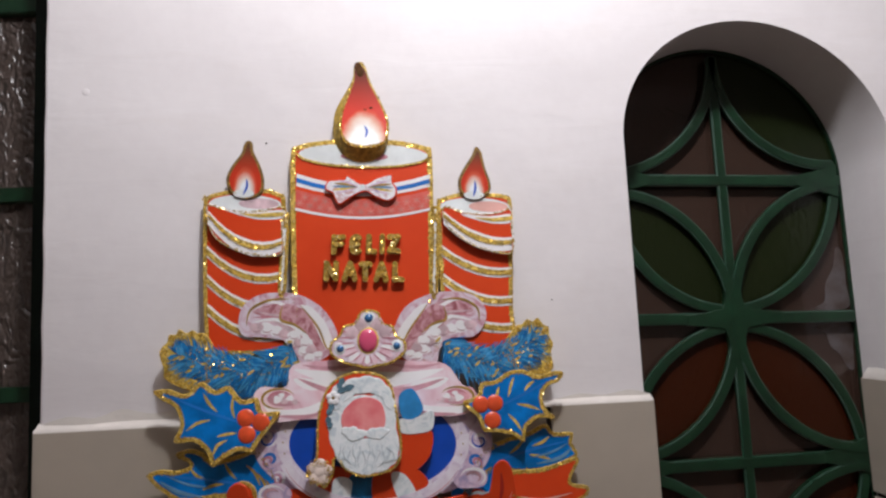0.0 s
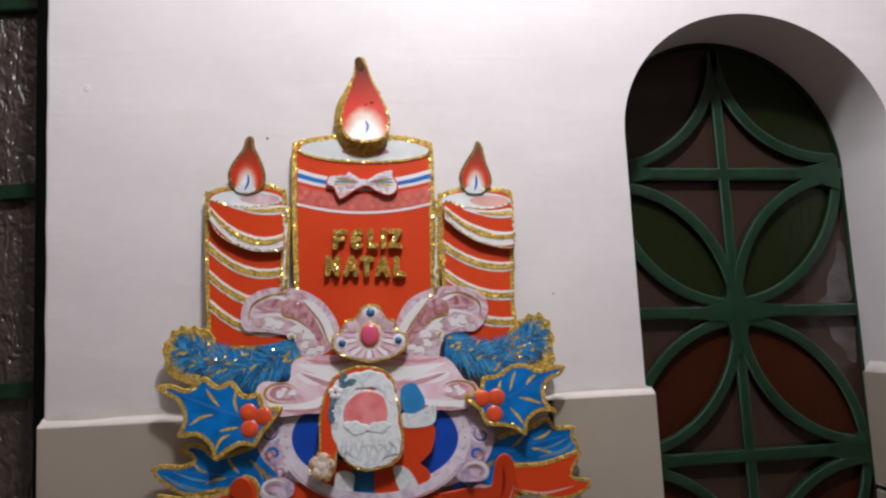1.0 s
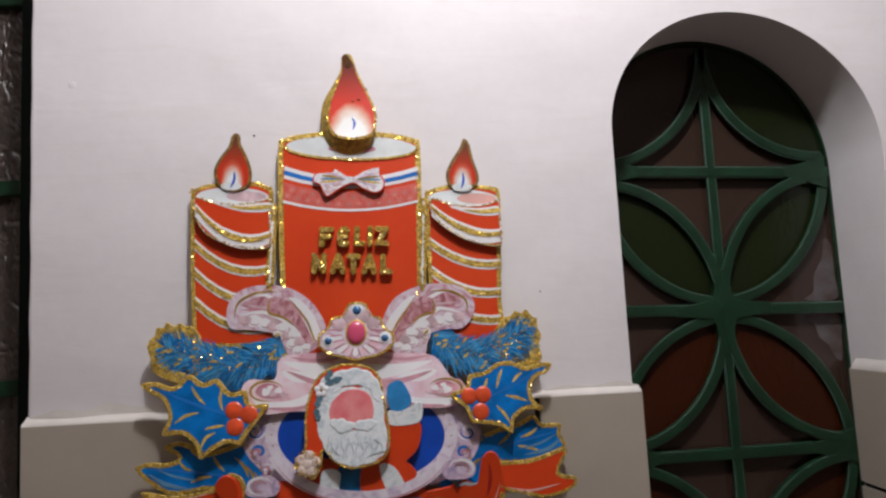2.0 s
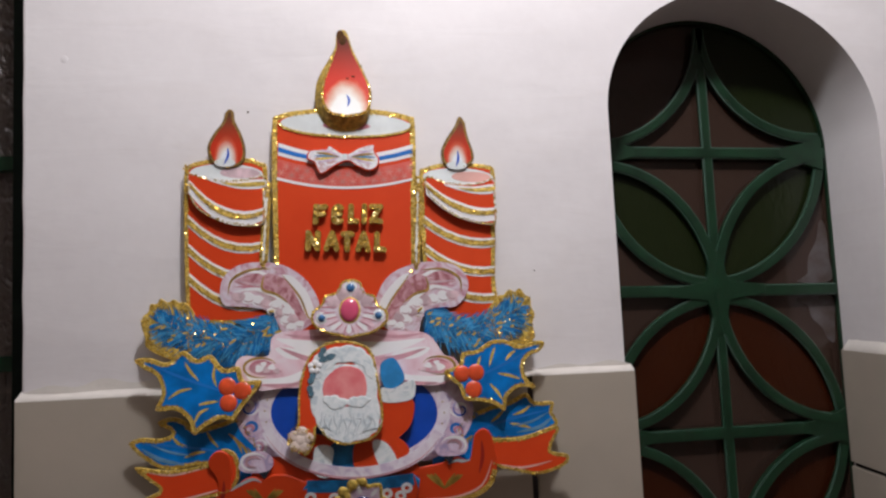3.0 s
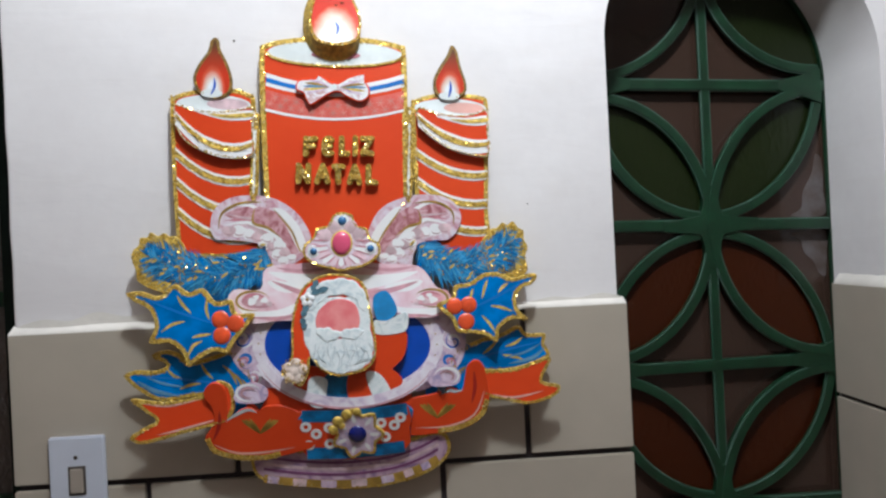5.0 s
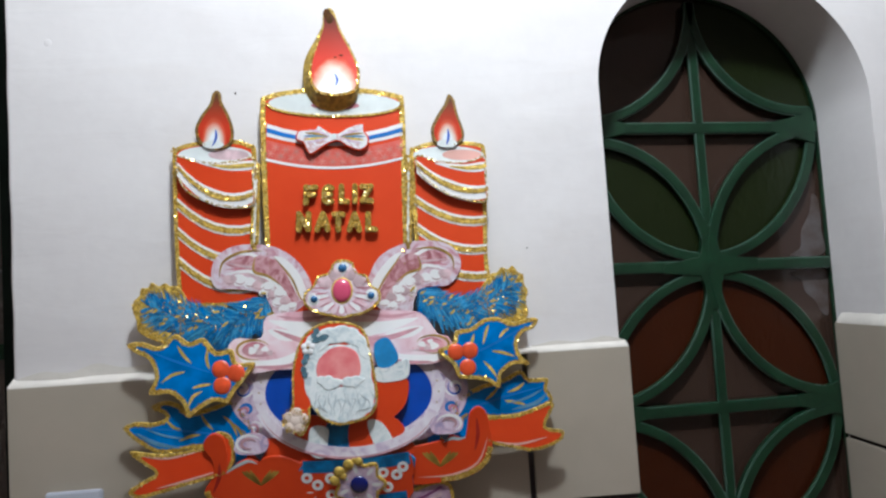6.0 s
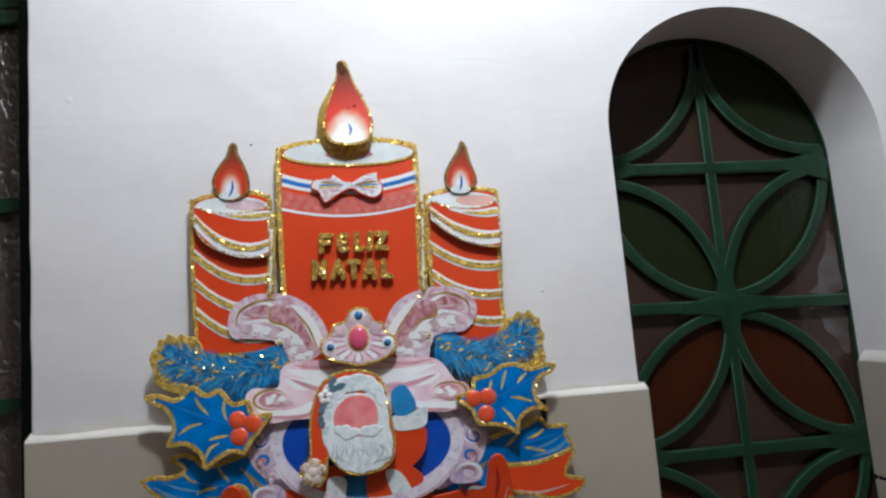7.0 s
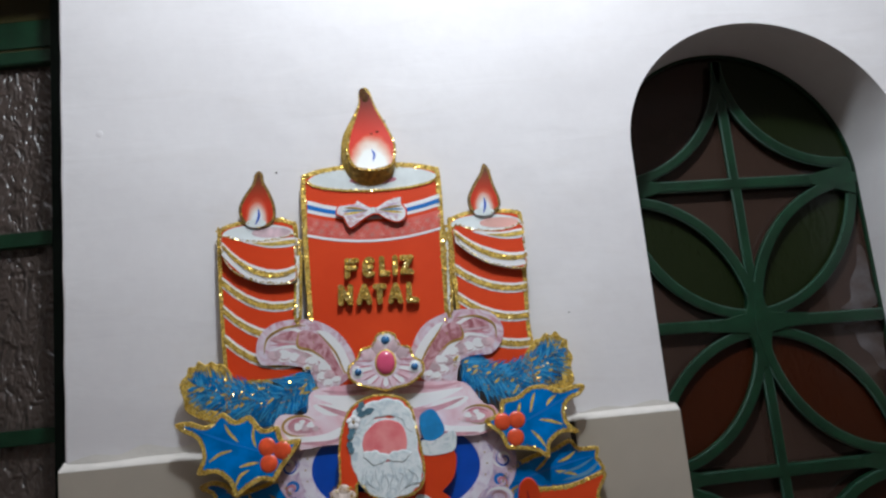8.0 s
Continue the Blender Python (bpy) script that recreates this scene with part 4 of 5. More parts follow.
# pine fronds
def frond(body, rim, spine, label):
    """A feathery printed spray on a scalloped gold edge."""
    board = part("pine_frond", slab([spline(cm(rim), 5)], -0.0105, -0.0140, puff=((0.0006, 0.0006),)), GOLD, deco, label)
    tagged(part("glitter", flakes(bmesh.new(), spline(cm(rim), 5), 0.011, -0.0146, 16), FLAKE, board), kind="stuff")
    face = spline(cm(body), 4)
    part("print", slab([shrunk(face, 0.008)], -0.0130, -0.0146), TEALDARK, board)
    path = spline(cm(spine), 16, False)
    coats = [(bmesh.new(), m) for m in (TEAL, BLUE, PALETEAL)]
    for i, p in enumerate(path[:-1]):
        d = (path[i + 1] - p).normalized()
        for s in (-1, 1):
            for _ in range(9):
                a = radians(rng.uniform(18, 62)) * s
                way = Vector((d.x * math.cos(a) - d.y * math.sin(a), d.x * math.sin(a) + d.y * math.cos(a)))
                q = p + way * rng.uniform(0.012, 0.044)
                if inside(q, face) or gap(q, face) < 0.007:
                    bm, _ = coats[rng.choice((0, 0, 1, 2, 2))]
                    line([p, p.lerp(q, 0.55) + Vector((0, 0.0010)), q], rng.uniform(0.0011, 0.0021), -0.0148, -0.0150 - rng.uniform(0, 0.0003), bm, taper=True, smooth=2)
    for bm, m in coats:
        tagged(part("needles", bm, m, board), kind="stuff")
    dots = bmesh.new()
    for _ in range(24):
        p = path[rng.randrange(len(path))] + Vector((rng.uniform(-0.028, 0.028), rng.uniform(-0.026, 0.026)))
        if inside(p, face):
            a = rng.uniform(0.0, 0.9)
            w = Vector((math.cos(a), math.sin(a))) * rng.uniform(0.003, 0.006)
            line([p - w, p + w], 0.0034, -0.0152, -0.0156, dots, taper=True, smooth=3)
    tagged(part("fleck_dust", dots, GOLD, board), kind="stuff")
    shine = bmesh.new()
    for _ in range(110):
        p = path[min(len(path) - 1, int(len(path) * rng.random() ** 0.6))] + Vector((rng.gauss(0, 0.012), rng.gauss(0, 0.012)))
        if inside(p, face):
            turn = Euler((rng.gauss(0, 0.3), rng.uniform(0, 6.3), rng.gauss(0, 0.3))).to_matrix()
            h = rng.uniform(0.0005, 0.0011)
            shine.faces.new([shine.verts.new(Vector((p.x, -0.0160, p.y)) + turn @ Vector(c)) for c in ((-h, 0, -h), (h, 0, -h), (h, 0, h), (-h, 0, h))])
    tagged(part("glitter", shine, FLAKE, board), kind="stuff")
    return board


RIM_L = [(-29.1, 7.4), (-29.0, 8.6), (-28.3, 9.3), (-28.1, 10.3), (-27.2, 10.4), (-26.8, 11.1), (-25.8, 10.6), (-25.0, 11.0), (-24.3, 10.6), (-23.3, 10.5), (-22.0, 8.6), (-22, 4), (-23.3, 2.9), (-25.0, 3.0), (-26.9, 3.7), (-28.3, 4.6), (-28.5, 5.8)]
BODY_L = [(-27.8, 8.0), (-26.4, 9.6), (-23.3, 9.4), (-20.5, 8.3), (-17.5, 7.8), (-14.7, 8.2), (-12.7, 9.5), (-11.5, 10.3), (-10.6, 9.6), (-10.4, 7.4), (-11.0, 4.5), (-14.2, 2.5), (-17.4, 1.2), (-20, 1.4), (-23.3, 3.2), (-26.2, 4.4), (-27.5, 6.0)]
left_frond = frond(BODY_L, RIM_L, [(-11.2, 8.8), (-13.5, 6.6), (-17.5, 5.4), (-22, 6.2), (-27, 7.8)], "blue pine frond with a scalloped gold edge")
RIM_R = [(18.2, 9.8), (19.0, 11.2), (19.8, 12.2), (20.6, 12.4), (21.3, 13.1), (22.1, 12.8), (22.8, 13.3), (23.6, 12.4), (24.3, 12.0), (24.4, 10.8), (24.9, 9.8), (24.6, 8.4), (24.9, 6.6), (23.5, 5.6), (20.0, 6.0), (18.5, 7.5)]
BODY_R = [(8.7, 9.8), (10.1, 11.0), (13.0, 11.0), (14.5, 9.2), (17.2, 9.4), (20.0, 10.6), (21.8, 12.0), (23.4, 11.2), (23.8, 8.6), (23.9, 6.3), (21.1, 5.0), (16.9, 3.9), (14.3, 4.2), (11.4, 5.2), (9.5, 7.3)]
frond(BODY_R, RIM_R, [(9.8, 9.8), (12.5, 7.6), (16, 7.2), (19.5, 8.4), (23.2, 11.0)], "blue pine frond with a scalloped gold edge")


def leaf_veins(board, spine, depth, fans):
    ink_line("midrib", spine, 0.35, depth, SKYINK, board, taper=True)
    for pts in fans:
        ink_line("gold_vein", pts, 0.40, depth, GOLD, board, taper=True)


# lower leaves
low_l = cut_out("holly_leaf", [(-30.1, -8.1), (-28.5, -7.5), (-26.2, -7.6), (-24.6, -6.8), (-26.6, -5.6), (-25.0, -4.8), (-23.1, -5.2), (-21.5, -6.3), (-18.0, -5.4), (-15.8, -4.9), (-13.0, -8.7), (-14.0, -11.7), (-17.5, -11.0), (-21.0, -11.0), (-25.0, -11.6), (-27.8, -10.4), (-29.7, -8.9)], 0.0140, BLUE, 0.55, "blue holly leaf with gold glitter edge", per_cm=12)
leaf_veins(low_l, [(-28.6, -8.3), (-23, -8.6), (-16, -9.4)], 0.0151, ([(-24.6, -7.2), (-23.6, -8.2), (-22.4, -8.6)], [(-20.0, -6.6), (-19.4, -7.6), (-18.4, -8.6)], [(-22.8, -10.0), (-21.4, -9.4), (-20, -9.2)], [(-18.4, -10.1), (-17.2, -9.8), (-16, -9.6)]))
ink_line("pale_edge", [(-28.4, -8.9), (-26.0, -10.2), (-22.6, -10.9)], 0.55, 0.0153, PALEBLUE, low_l, taper=True)
ink_line("pale_edge", [(-27.2, -8.4), (-24.6, -9.3), (-21.8, -9.7)], 0.3, 0.0153, PALEBLUE, low_l, taper=True)
low_r = cut_out("holly_leaf", [(14.6, -5.0), (18.4, -2.9), (21.1, -2.2), (23.6, -1.0), (24.9, -2.1), (27.4, -2.1), (27.3, -3.5), (28.0, -5.2), (24.5, -6.8), (20.3, -7.4), (17.0, -7.0), (15.1, -8.2)], 0.0140, BLUE, 0.5, "blue holly leaf with gold glitter edge", per_cm=12)
leaf_veins(low_r, [(26.6, -3.2), (21, -4.6), (16, -6.2)], 0.0151, ([(24.2, -2.6), (23.2, -3.4), (21.8, -3.9)], [(20.6, -3.2), (19.8, -4.1), (18.8, -4.9)], [(24.4, -5.6), (22.8, -5.2), (21.4, -5.0)]))
ink_line("pale_edge", [(27.3, -4.0), (25.6, -5.4), (22.4, -6.2)], 0.5, 0.0153, PALEBLUE, low_r, taper=True)
ink_line("pale_edge", [(26.8, -3.4), (24.4, -4.7), (21.6, -5.4)], 0.3, 0.0153, PALEBLUE, low_r, taper=True)

for pts, turned in (([(-18.0, -6.6), (-14.2, -5.4), (-11.8, -8.2), (-11.4, -12.6), (-14.6, -13.4), (-17.2, -11.0)], -1), ([(17.6, -4.2), (14.0, -3.6), (11.6, -7.0), (11.2, -11.2), (15.2, -11.6), (17.4, -8.4)], 1)):
    inner = ink_shape("inner_leaf", pts, 0.0146, BLUE, deco, label="blue printed leaf behind the ribbon")
    for k in range(3):
        ink_line("gold_vein", [(turned * (16.4 - 1.3 * k), -6.6 - 0.9 * k), (turned * (15.2 - 1.2 * k), -7.6 - 1.1 * k), (turned * (14.4 - 1.0 * k), -9.2 - 1.0 * k)], 0.4, 0.0149, OCHRE, inner, taper=True)

# ornament: pale body, scrolls and oval window
pink = ink_shape("pink_ribbon", [(-10.8, 6.5), (-5.5, 7.2), (-0.9, 7.6), (5.3, 7.2), (9.9, 6.9), (12.3, 4.1), (13.8, 3.6), (14.6, 1.3), (11.5, 0.0), (6.9, 0.0), (-0.8, -0.4), (-8.5, -0.6), (-13.0, -0.9), (-15.7, 1.6), (-14.9, 3.5), (-11.5, 3.6)], 0.0145, PINK, deco, label="pale pink printed ribbon swag")
# Ribbon folds; the wide white strokes paint a glossy sheen into the print.
for k, (pts, w, mat) in enumerate((([(-10.6, 5.9), (-6, 4.9), (-1, 4.6), (4.5, 4.9), (9.7, 6.2)], 2.3, WHITE), ([(-10.6, 4.6), (-8.2, 3.9), (-5.0, 3.9)], 1.5, WHITE), ([(10.4, 4.9), (8.0, 4.2), (5.2, 4.0)], 1.5, WHITE), ([(-10.0, 4.7), (-6, 3.2), (-3, 3.0)], 0.7, ROSEPINK), ([(9.8, 4.9), (6, 3.6), (3, 3.4)], 0.7, ROSEPINK), ([(-9.5, 6.5), (-6, 6.1), (-2, 6.6)], 0.5, ROSEPINK), ([(9.2, 6.9), (6, 6.4), (2, 6.8)], 0.5, ROSEPINK), ([(-14.9, 2.2), (-13, 0.3), (-9, 0.3), (-6, 1.6), (-4, 2.6)], 1.1, WHITE), ([(14.0, 2.2), (12, 0.8), (8, 0.8), (5.4, 1.8)], 1.1, WHITE), ([(-13.6, 2.4), (-12, 1.4), (-9.5, 1.6)], 0.7, ROSEPINK), ([(12.8, 3.0), (11.2, 2.0), (8.8, 2.1)], 0.7, ROSEPINK), ([(-12.6, -0.2), (-9, -0.3), (-6.5, 0.2)], 0.5, ROSEPINK), ([(11.6, 0.3), (8.6, 0.2), (6.6, 0.6)], 0.5, ROSEPINK))):
    ink_line("fold", pts, w, 0.01453 + 0.00003 * k, mat, pink, taper=True)
for pts in (ellipse(-12.4, 2.0, 2.2, 1.3, 16, 20, 300), ellipse(11.6, 2.6, 2.2, 1.2, 16, -120, 170)):
    ink_line("gold_fold", [(p.x, p.y) for p in pts], 0.35, 0.0149, OCHRE, pink, taper=True)

for c, v, s in ((-12.2, 2.0, -1), (11.5, 2.5, 1)):
    ink_shape("volute_hollow", [(p.x, p.y) for p in ellipse(c, v, 1.75, 0.95, 18)], 0.01495, ROSEPINK, pink, 1)
    ink_line("volute_shade", [(p.x, p.y) for p in ellipse(c, v + 0.1, 1.5, 0.75, 10, 20, 200)], 0.4, 0.01500, ROSE, pink, taper=True, smooth=2)
    for k, (du, dv, r) in enumerate(((0.3, -0.1, 0.62), (-0.6, -0.3, 0.5), (-1.3, 0.1, 0.48), (-2.0, -0.4, 0.42), (-0.2, 0.5, 0.4))):
        ink_shape("volute_shell", [(c + s * du + r * (1 + 0.15 * math.cos(3 * q + k)) * math.cos(q), v + dv + 0.8 * r * (1 + 0.15 * math.cos(3 * q + k)) * math.sin(q)) for q in (2 * math.pi * m / 12 for m in range(12))], 0.01506 + 0.00002 * k, (WHITE, PALEPINK)[k % 2], pink, 2)


def scroll(outline, spine, wedge, stripe, foam, label):
    """A rococo scroll: pale shell, dark pink hollow, white bar and a foam of small shells."""
    board = ink_shape("scroll", outline, 0.0139, SCROLL, deco, label=label)
    ink_line("hollow", spine, 3.3, 0.01393, HOLLOW, board, taper=True)
    ink_line("hollow_edge", [(x, z - 0.75) for x, z in spine], 0.6, 0.01396, ROSE, board, taper=True)
    ink_shape("shaded_hollow", wedge, 0.014075, HOLLOW, board)
    ink_line("gold_streak", [wedge[0], wedge[8], wedge[7], wedge[6]], 0.4, 0.01412, OCHRE, board, taper=True)
    ink_shape("white_bar", stripe, 0.01408, WHITE, board)
    ink_line("gold_bar", stripe[3:] + [stripe[0]], 0.28, 0.01414, OCHRE, board, taper=True)
    path = [Vector(p) for p in spine]
    for k, (off, w, mat) in enumerate(((1.15, 0.55, WHITE), (0.55, 0.35, PALEPINK), (-0.1, 0.5, PALEPINK), (-1.15, 0.75, WHITE), (-1.75, 0.4, PALEPINK))):
        flow = [(p.x + 0.25 * math.sin(2.1 * i + k), p.y + off + 0.4 * math.sin(2.7 * i + 1.3 * k)) for i, p in enumerate(path)]
        ink_line("acanthus", flow[k % 2:] if k != 3 else flow, w, 0.01399 + 0.00002 * k, mat, board, taper=True)
    for k, (u, v, r) in enumerate(foam):
        r *= 1.18
        ink_shape("shell", [(u + r * (1.1 + 0.12 * math.cos(3 * q + k)) * math.cos(q), v + 0.8 * r * (1.1 + 0.12 * math.cos(3 * q + k)) * math.sin(q)) for q in (2 * math.pi * m / 14 for m in range(14))], 0.01416 + 0.000012 * k, (WHITE, PALEPINK)[k % 3 == 2], board, 2)
        ink_line("shell_edge", [(p.x, p.y) for p in ellipse(u, v, r * 0.8, r * 0.6, 8, 200, 340)], 0.16, 0.01434, DUSKY, board, taper=True, smooth=2)
    return board


SC_L = [(-18.5, 11.8), (-18.1, 14.2), (-16.0, 15.9), (-12.8, 16.3), (-10.0, 15.9), (-7.5, 14.5), (-5.9, 12.7), (-4.9, 10.6), (-5.4, 8.6), (-6.7, 7.4), (-7.8, 6.9), (-9.6, 6.4), (-10.7, 8.4), (-12.2, 9.8), (-15.5, 10.2), (-17.7, 10.3)]
SC_R = [(2.6, 10.8), (4.2, 14.4), (7.1, 16.2), (10.1, 16.8), (13.4, 16.5), (15.3, 14.9), (15.5, 12.8), (13.9, 10.7), (10.7, 10.4), (9.2, 8.9), (8.6, 6.9), (5.5, 6.9), (3.2, 8.6)]
sc_l = scroll(SC_L, [(-16.6, 13.6), (-13.5, 13.6), (-10.6, 12.6), (-8.2, 10.2), (-6.9, 8.4)], [(-12.6, 14.6), (-10.2, 14.2), (-8.4, 12.2), (-7.0, 9.6), (-6.6, 8.6), (-7.6, 8.8), (-9.0, 10.6), (-10.8, 11.9), (-12.8, 12.6)], [(-10.2, 14.6), (-8.6, 14.3), (-6.6, 12.2), (-5.5, 9.4), (-6.3, 8.8), (-7.5, 11.4), (-9.0, 13.3)], [(-14.6, 11.4, 0.8), (-13.2, 11.0, 0.7), (-12.0, 10.7, 0.75), (-10.8, 10.5, 0.7), (-11.2, 9.6, 0.6), (-10.1, 9.4, 0.6), (-9.2, 9.6, 0.65), (-9.4, 8.4, 0.65), (-8.4, 8.6, 0.6), (-8.6, 7.5, 0.55), (-7.5, 7.9, 0.5), (-16.0, 11.4, 0.7)], "pink and white printed rococo scroll")
sc_r = scroll(SC_R, [(13.8, 14.2), (11.0, 14.4), (8.4, 13.2), (6.2, 10.8), (4.8, 8.8)], [(9.6, 14.8), (7.4, 14.4), (5.8, 12.6), (4.6, 10.2), (4.2, 9.0), (5.2, 9.2), (6.6, 11.0), (8.2, 12.3), (10.0, 13.0)], [(7.4, 15.1), (6.0, 14.6), (4.0, 12.3), (3.1, 10.2), (3.9, 9.6), (5.2, 11.8), (6.6, 13.8)], [(12.2, 12.0, 0.8), (10.8, 11.6, 0.7), (9.6, 11.3, 0.75), (8.5, 11.0, 0.7), (8.8, 10.0, 0.6), (7.8, 9.8, 0.6), (6.9, 10.0, 0.65), (7.0, 8.8, 0.65), (6.0, 9.0, 0.6), (6.2, 7.9, 0.55), (5.1, 8.2, 0.5), (13.4, 12.2, 0.7)], "pink and white printed rococo scroll")
for board, pts in ((sc_l, [(-17.4, 11.6), (-17.0, 13.8), (-14.6, 15.2), (-11.6, 15.4)]), (sc_r, [(14.6, 12.6), (14.3, 14.6), (12.0, 15.8), (9.0, 15.6)])):
    ink_line("gold_line", pts, 0.35, 0.01440, OCHRE, board, taper=True)

for s, c in ((-1, -12.6), (1, 13.4)):
    side = ink_shape("cartouche_side", [(c - s * 1.6, 0.4), (c + s * 0.9, 0.2), (c + s * 2.9, -2.2), (c + s * 2.7, -5.2), (c + s * 1.2, -7.4), (c - s * 1.6, -9.3), (c - s * 4.0, -9.8), (c - s * 2.6, -5.0)], 0.0153, LILAC, deco, label="lilac printed rococo side panel")
    for i, (du, v, r, st) in enumerate(((1.1, -3.0, 1.5, 120), (0.6, -5.9, 1.2, 240), (-0.6, -8.3, 1.0, 30))):
        ink_line("curl", [(p.x, p.y) for p in spiral(c + s * du, v, r, 1.3, st if s > 0 else 180 - st, s)], 0.45, 0.01534, (WHITE, SKYINK, WHITE)[i], side, taper=True, smooth=1)
        ink_line("curl", [(p.x, p.y) for p in spiral(c + s * (du + 0.25), v - 0.2, r * 0.8, 1.1, st if s > 0 else 180 - st, s)], 0.3, 0.01538, (NAVY, ROSE, ROSE)[i], side, taper=True, smooth=1)
ring = part("oval_frame", slab([[p * CM for p in ellipse(0.4, -3.6, 12.9, 7.4, 56)], [p * CM for p in ellipse(0.35, -3.7, 11.2, 6.3, 56)]], -0.0160, -0.0167, puff=()), PALELILAC, deco, "white and lilac oval frame")
beads = bmesh.new()
for k in range(30):
    a = 2 * math.pi * k / 30
    dome(CM * (0.4 + 12.05 * math.cos(a)), CM * (-3.65 + 6.85 * math.sin(a)), -0.0165, 0.0013, 0.0008, beads, sides=8, rings=2)
tagged(part("bead_row", beads, OCHRE, ring), kind="stuff")
part("oval_field", slab([[p * CM for p in ellipse(0.35, -3.7, 11.4, 6.5, 56)]], -0.0152, -0.0162), NAVY, deco, "royal blue oval field")
for s, c, h in ((-1, -12.2, 0.2), (1, 13.4, 2.5)):
    cur = ink_shape("foot_scroll", [(c - 2.2, h - 10.2 + 0.3 * s), (c - 0.8, h - 9.0), (c + 1.0, h - 8.9), (c + 2.2, h - 9.9), (c + 1.8, h - 11.2), (c, h - 11.6), (c - 1.8, h - 11.4)], 0.0298, LILAC, deco, label="pale lilac printed scroll foot")
    for k, r in enumerate((1.35, 0.8)):
        ink_line("curl", [(p.x, p.y) for p in ellipse(c + s * 0.3, h - 10.2, r * 1.2, r * 0.8, 12, 20 if s < 0 else -60, 300 if s < 0 else 170)], 0.4, 0.0303 + 0.0003 * k, (WHITE, DUSKY)[k], cur, taper=True, smooth=1)

# ribbon: tails, folds and the middle swag
tail_l = cut_out("ribbon_tail", [(-29.0, -11.2), (-24.4, -11.6), (-19.0, -10.5), (-17.9, -8.8), (-16.0, -9.5), (-15.4, -11.9), (-16.0, -13.6), (-17.8, -14.6), (-21.3, -15.5), (-24.7, -16.5), (-27.6, -17.1), (-28.9, -16.2), (-27.1, -14.9), (-25.6, -14.0), (-27.2, -12.8)], 0.0240, RED, 0.45, "red ribbon end with gold glitter edge", per_cm=12)
ink_line("highlight", [(-27.4, -11.8), (-24, -12.1), (-19.6, -11.1)], 0.3, 0.0251, PINKLACE, tail_l, taper=True)
ink_line("highlight", [(-25.4, -15.9), (-21.4, -14.9), (-17.6, -13.8)], 0.3, 0.0251, PINKLACE, tail_l, taper=True)
tail_r = cut_out("ribbon_tail", [(18.6, -7.2), (22.8, -6.7), (27.9, -5.2), (26.8, -8.3), (29.2, -8.9), (28.7, -10.3), (25.3, -11.5), (21.9, -11.0), (18.7, -10.1)], 0.0240, RED, 0.42, "red ribbon end with gold glitter edge", per_cm=12)
ink_line("highlight", [(20, -10.2), (23, -10.6), (27, -9.7)], 0.3, 0.0251, PINKLACE, tail_r, taper=True)
swag = ink_shape("ribbon_swag", [(-12.4, -10.2), (-9.6, -9.4), (-6.4, -9.9), (-4, -11.2), (3, -11.6), (8.5, -10.0), (8.6, -12.0), (3, -13.1), (-4, -13.5), (-9.5, -13.9), (-12.6, -13.0)], 0.0240, RED, deco, label="red printed ribbon swag")
fold_l = cut_out("ribbon_fold", [(-18.3, -10.5), (-18.0, -9.2), (-16.9, -8.5), (-15.7, -9.2), (-15.3, -11.4), (-15.3, -13.8), (-14.1, -12.6), (-12.6, -11.9), (-11.4, -12.3), (-10.0, -11.7), (-8.0, -11.7), (-5.9, -12.5), (-3.6, -12.8), (-3.6, -16.9), (-6.3, -18.2), (-10.4, -19.1), (-13.9, -19.2), (-17.2, -18.2), (-18.3, -16.2), (-17.3, -14.4), (-17.2, -12.2)], 0.0280, RED, 0.1, "red ribbon fold with printed sprigs", bed=RED)
fold_r = cut_out("ribbon_fold", [(7.5, -12.2), (8.4, -11.0), (11.1, -10.4), (12.9, -9.9), (14.3, -9.3), (15.8, -9.8), (16.2, -8.2), (16.5, -6.4), (17.6, -5.5), (18.7, -6.3), (19.3, -8.6), (19.6, -10.7), (19.1, -12.7), (17.8, -14.2), (15.5, -15.2), (12.7, -15.7), (8.2, -15.7)], 0.0280, RED, 0.1, "red ribbon fold with printed sprigs", bed=RED)
for board, pts in ((fold_l, [(-15.5, -13.8), (-14.2, -12.9), (-12.6, -12.2), (-11.4, -12.6)]), (fold_r, [(16.0, -9.6), (15.0, -9.8), (14.2, -9.7), (13.0, -10.2)])):
    ink_line("grey_edge", pts, 0.45, 0.0291, GREYLINE, board, taper=True)
for board, pts in ((fold_l, [(-16.3, -12.4), (-16.4, -14.4), (-17.2, -16.4)]), (fold_r, [(17.4, -7.0), (17.6, -9.2), (17.2, -11.4)])):
    ink_line("crease", pts, 0.5, 0.0291, DEEPRED, board, taper=True)
for board, pts in ((fold_l, [(-18.0, -16.2), (-17.0, -17.9), (-13.9, -18.8), (-10.4, -18.8), (-8.4, -18.3)]), (fold_r, [(19.3, -10.9), (18.8, -12.6), (17.5, -13.9), (15.4, -14.8), (12.7, -15.3)])):
    ink_line("gold_edge", pts, 0.7, 0.0290, GOLD, board)
    strip = stroke_loop(spline(cm(pts), 4, False), 0.0075)
    tagged(part("glitter", flakes(bmesh.new(), strip, 0.0035, -0.0292, 10), FLAKE, board), kind="stuff")
